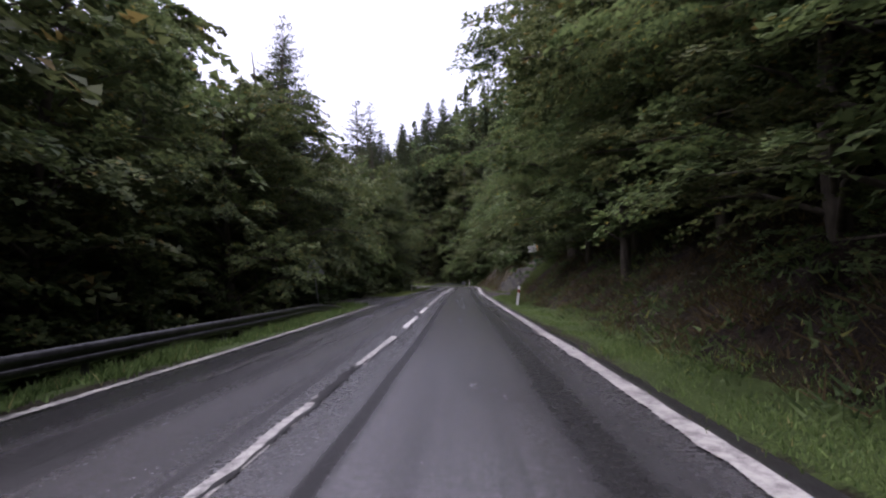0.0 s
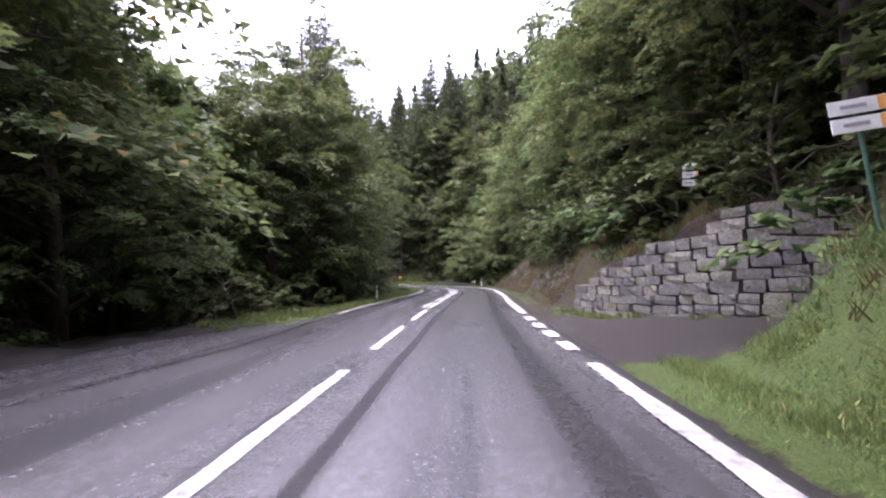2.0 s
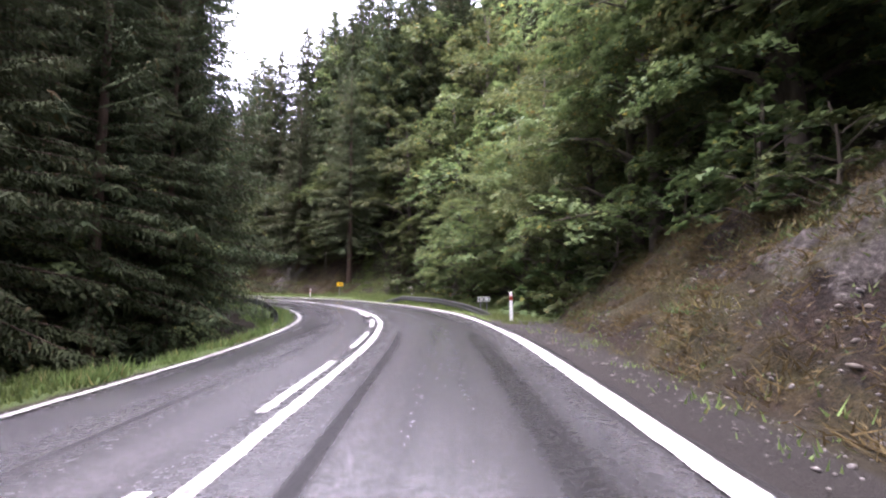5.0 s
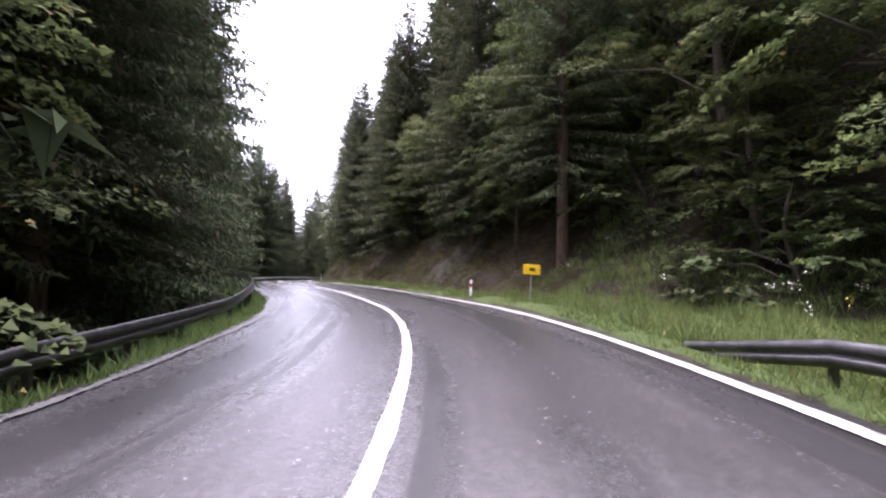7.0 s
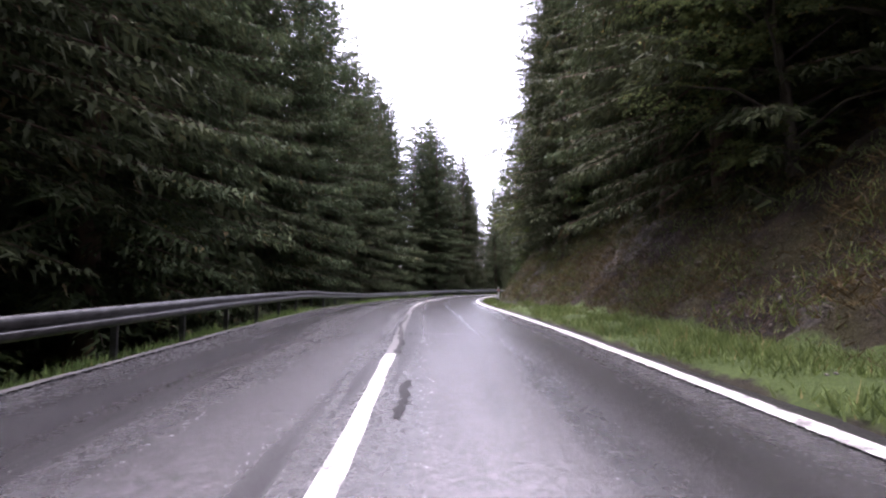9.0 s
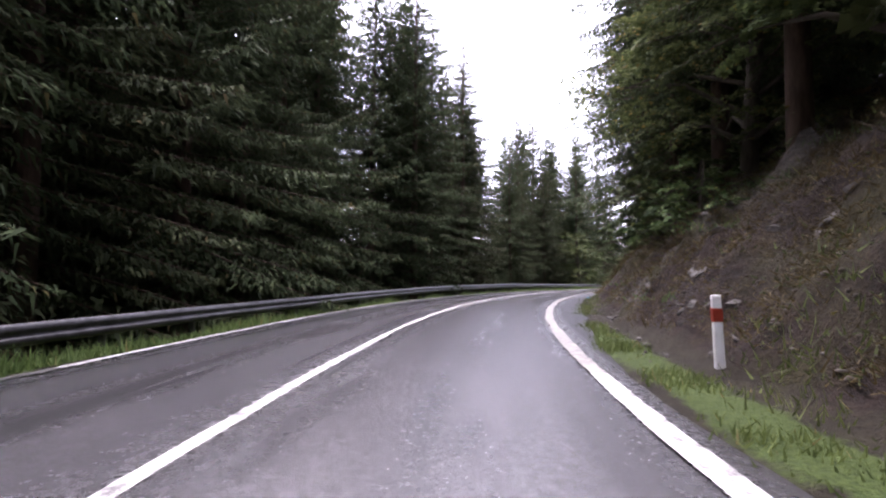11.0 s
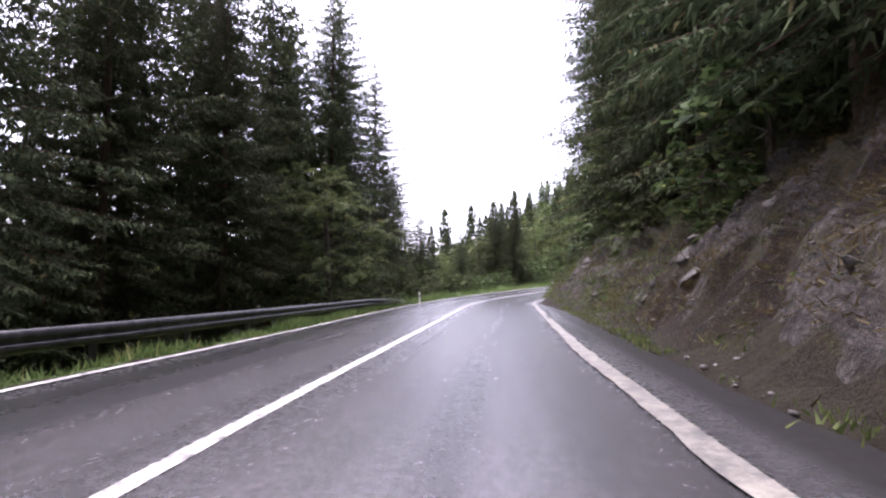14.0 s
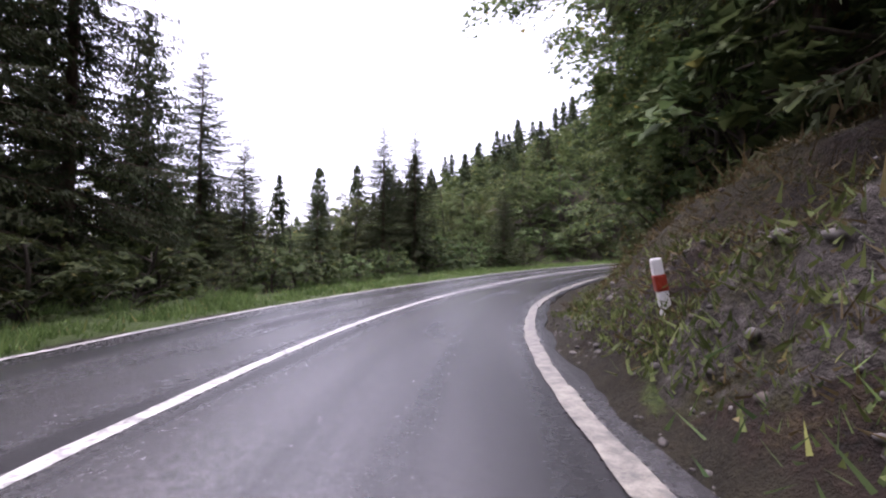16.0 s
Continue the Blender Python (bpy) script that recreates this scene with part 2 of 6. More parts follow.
def ground_material():
    k = Mat("roadside_ground")
    big = k.noise(0.5, 5, 0.6)
    mid = k.noise(3.5, 6, 0.65)
    fine = k.noise(28, 4, 0.65)
    patch = k.noise(1.3, 5, 0.7)
    both = k.math("ADD", k.math("MULTIPLY", mid, 0.55), k.math("MULTIPLY", fine, 0.45))
    litter = k.ramp(both, (0.35, (0.015, 0.013, 0.008)), (0.65, (0.05, 0.042, 0.024)))
    soil = k.ramp(both, (0.34, (0.006, 0.004, 0.003)), (0.5, (0.02, 0.0125, 0.0085)), (0.68, (0.06, 0.04, 0.028)))
    moss = k.ramp(fine, (0.3, (0.012, 0.013, 0.004)), (0.7, (0.062, 0.056, 0.014)))
    straw = k.ramp(fine, (0.3, (0.022, 0.015, 0.006)), (0.7, (0.1, 0.073, 0.03)))
    soil = k.mix(k.ramp(big, (0.46, 0.0), (0.6, 0.75)), soil, moss)
    soil = k.mix(k.ramp(patch, (0.54, 0.0), (0.68, 0.7)), soil, straw)
    grass = k.ramp(fine, (0.3, (0.036, 0.062, 0.014)), (0.7, (0.1, 0.142, 0.036)))
    jig = k.math("MULTIPLY", k.math("SUBTRACT", mid, 0.5), 0.9)
    fs = k.ramp(k.math("ADD", k.attr("soil").outputs["Fac"], jig), (0.4, 0.0), (0.6, 1.0))
    fg = k.ramp(k.math("ADD", k.attr("grass").outputs["Fac"], jig), (0.4, 0.0), (0.6, 1.0))
    c = k.mix(fg, k.mix(fs, litter, soil), grass)
    stones = k.ramp(k.noise(70, 3, 0.7), (0.3, (0.014, 0.0125, 0.011)), (0.7, (0.06, 0.053, 0.047)))
    c = k.mix(k.ramp(k.math("ADD", k.attr("gravel").outputs["Fac"], k.math("MULTIPLY", jig, 0.5)), (0.4, 0.0), (0.6, 1.0)), c, stones)
    bare = k.ramp(k.noise(9, 6, 0.7), (0.3, (0.022, 0.019, 0.017)), (0.52, (0.075, 0.066, 0.058)), (0.74, (0.19, 0.175, 0.158)))
    bare = k.mix(k.ramp(patch, (0.5, 0.0), (0.6, 0.8)), bare, moss)
    fr = k.ramp(k.math("ADD", k.attr("rock").outputs["Fac"], k.math("MULTIPLY", jig, 1.3)), (0.45, 0.0), (0.6, 1.0))
    c = k.mix(fr, c, bare)
    k.bump(k.math("ADD", mid, k.math("MULTIPLY", k.math("ADD", fine, k.noise(70, 3, 0.7)), 0.5)), 1.0, 0.1)
    return k.set(c, 0.8, spec=0.2)


M_GROUND = ground_material()

# ------------------------------------------------------------------ the road's line
KNOTS_A = [(-2.40, -19.00), (-2.00, -9.00), (-1.59, 0.08), (-1.28, 6.34), (-1.02, 12.56), (-0.81, 18.87), (-0.57, 25.16), (-0.32, 31.47), (-0.05, 37.79), (0.31, 44.14), (0.78, 50.51), (1.22, 56.87), (1.42, 63.22), (1.20, 69.55)]
KNOTS_B = [(0.71, 75.86), (-0.42, 81.94), (-2.60, 87.70), (-5.76, 93.00), (-9.71, 97.68), (-14.41, 101.67), (-19.41, 105.21), (-24.68, 108.39), (-30.01, 111.45), (-35.35, 114.54), (-40.54, 117.94), (-45.45, 121.79), (-50.00, 126.10)]
KNOTS_C = [(-54.01, 130.89), (-57.39, 136.09), (-60.19, 141.59), (-62.51, 147.05), (-64.56, 152.39), (-66.47, 157.59), (-68.34, 162.67), (-69.99, 167.49)]
ROAD_Z = [(-20, -1.20), (12, -1.21), (25, -1.17), (38, -1.14), (51, -1.09), (64, -1.09), (72, -1.14), (78, -1.15), (84, -1.16), (90, -1.14), (96, -1.04), (102, -0.94), (108, -0.91), (114, -0.81), (120, -0.72), (126, -0.68), (132, -0.72), (138, -0.80), (144, -0.83), (150, -0.85), (156, -0.87), (162, -0.90), (168, -0.94), (174, -0.98), (180, -1.10), (186, -1.17), (192, -1.23), (198, -1.32), (204, -1.33), (210, -1.24), (216, -1.09), (222, -0.79), (228, -0.49), (234, -0.17), (240, 0.16), (252, 0.74), (300, 3.06)]


def dense_line():
    pts = [Vector(p) for p in KNOTS_A + KNOTS_B + KNOTS_C]
    head = math.atan2(-(pts[-1] - pts[-2]).x, (pts[-1] - pts[-2]).y)
    p = pts[-1].copy()
    for i in range(22):
        head -= radians(5.6 if i < 14 else 1.0)
        p = p + Vector((-math.sin(head), math.cos(head))) * 4.0
        pts.append(p)
    a = np.array([tuple(q) for q in pts])
    u = np.concatenate([[0], np.cumsum(np.linalg.norm(np.diff(a, axis=0), axis=1))])
    m = np.gradient(a, u, axis=0)
    q = np.arange(0, u[-1], 0.25)
    i = np.clip(np.searchsorted(u, q, side="right") - 1, 0, len(u) - 2)
    w = (u[i + 1] - u[i])[:, None]
    t = ((q - u[i]) / w[:, 0])[:, None]
    xy = (2 * t**3 - 3 * t**2 + 1) * a[i] + (t**3 - 2 * t**2 + t) * w * m[i] + (3 * t**2 - 2 * t**3) * a[i + 1] + (t**3 - t**2) * w * m[i + 1]
    s = q - u[2]
    tan = np.gradient(xy, axis=0)
    tan /= np.linalg.norm(tan, axis=1)[:, None]
    return s, xy, tan


LS, LXY, LT = dense_line()
LR = np.stack([LT[:, 1], -LT[:, 0]], -1)
S0, S1 = LS[0], LS[-1]


def tab(rows, s):
    return np.interp(s, [r[0] for r in rows], [r[1] for r in rows])


def road_z(s):
    z = tab(ROAD_Z, s)
    return (z + tab(ROAD_Z, np.asarray(s) - 3) + tab(ROAD_Z, np.asarray(s) + 3)) / 3


def at(s, d, up=0.0):
    """World places of distance s along the road, d to the right of its centre line, up over the road."""
    s, d, up = np.broadcast_arrays(np.asarray(s, float), np.asarray(d, float), np.asarray(up, float))
    x = np.interp(s, LS, LXY[:, 0]) + np.interp(s, LS, LR[:, 0]) * d
    y = np.interp(s, LS, LXY[:, 1]) + np.interp(s, LS, LR[:, 1]) * d
    return np.stack([x, y, road_z(s) + up + tab(FALL, s) * np.clip(d, -4.5, 4.5)], -1)


def heading(s):
    i = int(np.clip(np.searchsorted(LS, s), 0, len(LS) - 1))
    return math.degrees(math.atan2(-LT[i, 0], LT[i, 1]))


def nearest(x, y):
    """s and d of world places."""
    x, y = np.ravel(x), np.ravel(y)
    cs, cd = np.empty(len(x)), np.empty(len(x))
    k = LXY[::4]
    for a in range(0, len(x), 20000):
        q = np.stack([x[a:a + 20000], y[a:a + 20000]], -1)
        j = np.argmin((q[:, None, 0] - k[None, :, 0]) ** 2 + (q[:, None, 1] - k[None, :, 1]) ** 2, axis=1) * 4
        w = q - LXY[j]
        along = np.clip((w * LT[j]).sum(1), -0.6, 0.6)
        cs[a:a + 20000] = LS[j] + along
        cd[a:a + 20000] = np.sign((w * LR[j]).sum(1)) * np.hypot((w * LR[j]).sum(1), (w * LT[j]).sum(1) - along)
    return cs, cd


# cross fall of the road, up to the right
FALL = [(60, 0.000), (72, 0.021), (84, 0.015), (96, 0.006), (108, 0.009), (120, 0.009), (132, 0.005), (144, 0.018), (156, 0.025), (168, 0.023), (180, 0.025), (192, 0.023), (204, 0.007), (216, -0.007), (228, -0.010), (240, -0.011), (252, 0.000)]


# widths of the two lanes to the middle of their edge lines
RIGHT_LINE = [(-20, 3.30), (60, 3.30), (72, 3.40), (78, 3.43), (84, 3.53), (92, 3.67), (96, 3.64), (105, 3.51), (108, 3.45), (118, 3.34), (120, 3.33), (132, 3.22), (140, 3.11), (144, 3.11), (156, 3.18), (160, 3.17), (168, 3.03), (175, 2.96), (180, 2.90), (192, 3.03), (200, 3.09), (204, 3.15), (216, 3.38), (228, 3.42), (240, 3.42), (300, 3.39)]
LEFT_LINE = [(-20, 2.85), (60, 3.00), (72, 2.96), (84, 3.13), (92, 3.22), (96, 3.34), (100, 3.37), (108, 3.45), (112, 3.60), (120, 3.66), (122, 3.67), (132, 3.52), (140, 3.26), (144, 3.25), (156, 3.35), (160, 3.39), (168, 3.28), (180, 3.10), (185, 3.06), (192, 3.08), (198, 3.04), (204, 3.28), (206, 3.35), (216, 3.36), (228, 3.34), (240, 3.33), (300, 3.33)]
# foot of the right bank, its height, its steepness, and the slope of the hill above
FOOT_R = [(-30, 4.75), (24, 4.75), (27, 4.80), (31.3, 5.00), (32, 10.20), (33, 8.80), (36.8, 6.50), (40.7, 5.35), (43, 4.70), (68, 4.75), (74, 4.95), (79, 6.30), (83, 12.01), (90, 16.01), (97, 11.5), (102, 6.8), (106, 5.3), (111, 5.1), (120, 5.1), (136, 5.01), (141, 4.50), (147, 4.60), (168, 4.40), (172, 3.97), (177, 4.18), (190, 4.19), (195, 3.52), (201, 3.53), (205, 4.03), (210, 4.80), (225, 5.46), (300, 6.00)]
BANK_R = [(-30, 3.2), (24, 3.0), (27, 2.2), (31.3, 2.0), (32.0, 2.9), (33, 2.8), (36.8, 2.1), (40.7, 1.1), (43, 2.6), (68, 2.6), (79, 2.2), (84, 1.0), (95, 1.2), (108, 1.5), (114, 1.8), (140, 2.2), (146, 2.8), (160, 2.6), (185, 2.5), (195, 1.9), (205, 1.6), (220, 1.6), (300, 1.2)]
STEEP_R = [(-30, 0.75), (24, 0.75), (27, 0.85), (31.3, 0.85), (32.0, 5.0), (40.0, 5.0), (43, 1.05), (68, 1.0), (79, 0.75), (84, 0.5), (105, 0.5), (114, 1.0), (140, 1.15), (200, 1.15), (215, 0.9), (300, 0.4)]
HILL_R = [(-30, 0.55), (40, 0.55), (72, 0.55), (84, 0.45), (96, 1.1), (106, 1.3), (118, 1.2), (126, 0.9), (140, 0.7), (195, 0.6), (215, 0.5), (300, 0.45)]
DROP_L = [(-30, 0.45), (15, 0.4), (24, 0.12), (36, 0.12), (44, 0.25), (66, 0.3), (75, 0.5), (190, 0.5), (205, 0.08), (300, 0.05)]
VERGE_L = [(-30, 4.6), (18, 4.8), (24, 7.0), (36, 6.6), (42, 5.4), (64, 5.8), (68, 7.0), (73, 7.0), (78, 4.7), (190, 4.8), (205, 9.0), (300, 12.0)]


def lay(s, d):
    """Height of the ground over the road."""
    right = d > 0
    foot, bank, steep, hill = tab(FOOT_R, s), tab(BANK_R, s), tab(STEEP_R, s), tab(HILL_R, s)
    e = np.abs(d) - foot
    rise = np.clip(e * steep, 0, bank)
    beyond = np.clip(e - bank / steep, 0, None)
    zr = rise + 120 * (1 - np.exp(-hill * beyond / 120)) - 0.06 * np.clip((np.abs(d) - 3.9), 0, 1)
    drive = np.abs(s - 34.4) < 2.8
    zr = zr + np.where(drive & (d > 4.4), 0.11 * (np.clip(np.abs(d), 4.4, foot) - 4.4), 0)
    zr = zr + 0.2 * np.clip((np.abs(d) - 3.75) / 0.7, 0, 1) * np.clip((s - 96) / 5, 0, 1) * np.clip((140 - s) / 5, 0, 1)
    verge, drop = tab(VERGE_L, s), tab(DROP_L, s)
    f = np.clip(np.abs(d) - verge, 0, None)
    zl = -(0.22 + 0.3 * ((s > 72) & (s < 97))) * np.clip(np.abs(d) - 3.5, 0, 1.1) * (drop > 0.2) - 14 * (1 - np.exp(-drop * f / 14)) - 0.03 * np.clip(np.abs(d) - 3.5, 0, 3)
    return np.where(right, zr, zl)


def lumps(x, y, scale, seed):
    """Cheap smooth noise in -1..1 from sums of sines."""
    r = np.random.RandomState(seed)
    out = np.zeros_like(x)
    for i in range(7):
        a, k, ph = r.rand() * 6.28, scale * (0.6 + 1.3 * r.rand()), r.rand() * 6.28
        out += np.sin((x * np.cos(a) + y * np.sin(a)) * k + ph)
    return out / 4


LATTICE = np.random.RandomState(17).rand(256, 256)


def cells(x, y, k=0):
    """Blocky noise in 0..1: one value a cell."""
    return LATTICE[(np.floor(x).astype(int) + 37 * k) % 256, (np.floor(y).astype(int) + 71 * k) % 256]


def grainy(x, y, octaves=4, k=0):
    """Smooth noise in 0..1 of several scales."""
    out, amp, tot = 0.0, 1.0, 0.0
    for o in range(octaves):
        fx, fy = x - np.floor(x), y - np.floor(y)
        fx, fy = fx * fx * (3 - 2 * fx), fy * fy * (3 - 2 * fy)
        a, b, c, e = cells(x, y, k + o), cells(x + 1, y, k + o), cells(x, y + 1, k + o), cells(x + 1, y + 1, k + o)
        out = out + amp * ((a * (1 - fx) + b * fx) * (1 - fy) + (c * (1 - fx) + e * fx) * fy)
        tot += amp
        x, y, amp = x * 2.03 + 5.2, y * 2.03 + 1.7, amp * 0.55
    return out / tot


# how broken the bank is, and how much bare rock it shows
RUGGED = [(-30, 0.5), (24, 0.5), (26, 0.0), (42.5, 0.0), (44, 1.1), (68, 1.0), (80, 0.25), (84, 0.0), (104, 0.0), (110, 0.5), (138, 0.7), (145, 1.3), (154, 0.7), (168, 0.9), (175, 1.4), (198, 1.2), (203, 0.5), (214, 0.3), (218, 0.0)]
ROCKY = [(-30, 0.0), (42, 0.0), (44, 0.6), (66, 0.5), (74, 0.2), (80, 0.0), (136, 0.1), (142, 0.6), (147, 0.5), (150, 0.0), (168, 0.0), (172, 0.6), (178, 0.9), (184, 0.7), (196, 0.7), (203, 0.2), (210, 0.0)]


def bank_rough(s, d):
    """Lumps, ledges and rocks of the right bank, and where it is bare rock."""
    e = d - tab(FOOT_R, s)
    m = np.clip(e / 0.5, 0, 1) * np.clip((9.5 - e) / 3, 0, 1) * tab(RUGGED, s)
    ridge = 1 - np.abs(2 * grainy(s * 0.42 + 3, e * 0.5, 3, 2) - 1)
    rock = np.clip((grainy(s * 0.5, e * 0.45, 3, 9) - 0.62 + 0.24 * tab(ROCKY, s)) * 7, 0, 1) * (tab(ROCKY, s) > 0.05)
    u, v = s * 0.86 + e * 0.5 + 0.5 * grainy(s * 1.7, e * 1.7, 2, 4), e * 0.86 - s * 0.5 + 0.5 * grainy(s * 1.7 + 9, e * 1.7, 2, 5)
    blocks = 0.6 * cells(u * 1.3, v * 1.7, 1) + 0.4 * cells(u * 3.1, v * 3.6, 3)
    z = 0.7 * (ridge - 0.72) + 0.34 * (grainy(s * 1.7, e * 1.7, 3, 6) - 0.5) + 0.1 * (grainy(s * 7, e * 7, 2, 7) - 0.5) + rock * (0.1 + 0.55 * (blocks - 0.35))
    return m * z, np.where(m > 0, rock, 0)


def road_edges(s):
    """Offsets of the asphalt's right and left edges."""
    z = s * 0
    er = tab(RIGHT_LINE, s) + 0.3 + 0.05 * lumps(s, z, 2.5, 5) + 0.04 * lumps(s, z, 9, 6)
    er = er + tab([(142, 0), (149, 0.6), (188, 0.55), (196, 0.0)], s)
    el = tab(LEFT_LINE, s) + 0.2 + 0.05 * lumps(s, z, 2.5, 7) + 2.0 * np.clip(1 - np.abs(s - 30) / 9.0, 0, 0.6) / 0.6
    return er, el


def ground_z(x, y):
    x, y = np.asarray(x, float), np.asarray(y, float)
    s, d = nearest(x, y)
    s, d = s.reshape(x.shape), d.reshape(x.shape)
    off = np.clip(np.abs(d) - 4.6, 0, 1) * np.where((d > 0), np.clip(np.abs(d) - tab(FOOT_R, s), 0, 1), 1)
    z = road_z(s) + lay(s, d) + tab(FALL, s) * np.clip(d, -4.5, 4.5)
    z += off * (0.16 * lumps(x, y, 2.2, 1) + 0.10 * lumps(x, y, 5.0, 2) + 0.4 * np.clip((np.abs(d) - 8) / 10, 0, 1) * lumps(x, y, 0.35, 3))
    z += 0.36 * np.clip(y - 212 + 1.1 * (x + 78), 0, 90) * np.clip((np.abs(d) - 7) / 8, 0, 1) * np.clip((-8 - x) / 25, 0, 1)
    z += np.where(d > 0, bank_rough(s, np.abs(d))[0], 0)
    er, el = road_edges(s)
    return z - 0.12 * np.clip((np.where(d > 0, er, el) + 0.12 - np.abs(d)) / 0.25, 0, 1), s, d


# ------------------------------------------------------------------ mesh helpers
def mesh_of(name, V, F, mats, smooth=False, uv=None, attrs=None):
    """A mesh from arrays: places and faces, all with the same number of corners."""
    V, F = np.asarray(V, np.float32), np.asarray(F, np.int32)
    me = bpy.data.meshes.new(name)
    me.vertices.add(len(V))
    me.vertices.foreach_set("co", V.ravel())
    me.loops.add(F.size)
    me.loops.foreach_set("vertex_index", F.ravel())
    me.polygons.add(len(F))
    me.polygons.foreach_set("loop_start", np.arange(0, F.size, F.shape[1], dtype=np.int32))
    for m in mats if isinstance(mats, (list, tuple)) else [mats]:
        me.materials.append(m)
    if uv is not None:
        lay_uv = me.uv_layers.new(name="road")
        lay_uv.data.foreach_set("uv", np.asarray(uv, np.float32)[F.ravel()].ravel())
    for key, val in (attrs or {}).items():
        me.attributes.new(key, "FLOAT", "POINT").data.foreach_set("value", np.asarray(val, np.float32))
    me.update(calc_edges=True)
    me.validate()
    if smooth:
        me.polygons.foreach_set("use_smooth", np.ones(len(F), bool))
    return me


def grid_faces(n, m):
    i = np.arange((n - 1) * (m - 1))
    a = (i // (m - 1)) * m + i % (m - 1)
    return np.stack([a, a + m, a + m + 1, a + 1], -1)


def part(name, bm, material, parent, label=""):
    if isinstance(bm, bpy.types.Mesh):
        me = bm
    else:
        me = bpy.data.meshes.new(name)
        bm.to_mesh(me)
        bm.free()
        me.materials.append(material)
    ob = new(name, me)
    ob.parent = parent
    if label:
        ob["label"] = label
    return ob


def thing(name, m, label, category, group="", kind=""):
    ob = new(name)
    ob.empty_display_size = 0.2
    ob.matrix_world = m
    return tagged(ob, label, category, group, kind)


def box(sx, sy, sz, at_=(0, 0, 0), bevel=0.0, taper=1.0):
    bm = bmesh.new()
    bmesh.ops.create_cube(bm, size=1.0)
    for v in bm.verts:
        k = taper if v.co.z > 0 else 1.0
        v.co = Vector((v.co.x * sx * k + at_[0], v.co.y * sy * k + at_[1], v.co.z * sz + at_[2]))
    if bevel:
        bmesh.ops.bevel(bm, geom=bm.edges[:], offset=bevel, segments=2, affect="EDGES", profile=0.5)
    return bm


def rod(r, z0, z1, r2=None, n=10, at_=(0, 0)):
    bm = bmesh.new()
    bmesh.ops.create_cone(bm, cap_ends=True, segments=n, radius1=r, radius2=r if r2 is None else r2, depth=z1 - z0, matrix=Matrix.Translation((at_[0], at_[1], (z0 + z1) / 2)))
    return bm


def tube(points, radii, n=7):
    """Places and faces of a tapered tube along points."""
    P = np.asarray(points, float)
    T = np.gradient(P, axis=0)
    T /= np.linalg.norm(T, axis=1)[:, None] + 1e-9
    ref = np.where(np.abs(T[:, 2:3]) > 0.9, [[1.0, 0, 0]], [[0, 0, 1.0]])
    A = np.cross(T, ref)
    A /= np.linalg.norm(A, axis=1)[:, None]
    B = np.cross(T, A)
    ang = np.linspace(0, 2 * np.pi, n, endpoint=False)
    V = P[:, None] + np.asarray(radii)[:, None, None] * (np.cos(ang)[None, :, None] * A[:, None] + np.sin(ang)[None, :, None] * B[:, None])
    k = len(P)
    i = np.arange((k - 1) * n)
    r, c = i // n, i % n
    F = np.stack([r * n + c, r * n + (c + 1) % n, (r + 1) * n + (c + 1) % n, (r + 1) * n + c], -1)
    return V.reshape(-1, 3), F


def join(chunks):
    Vs, Fs, o = [], [], 0
    for V, F in chunks:
        Vs.append(V)
        Fs.append(F + o)
        o += len(V)
    return np.concatenate(Vs), np.concatenate(Fs)


def unit(r, n):
    v = r.normal(size=(n, 3))
    return v / np.linalg.norm(v, axis=1)[:, None]


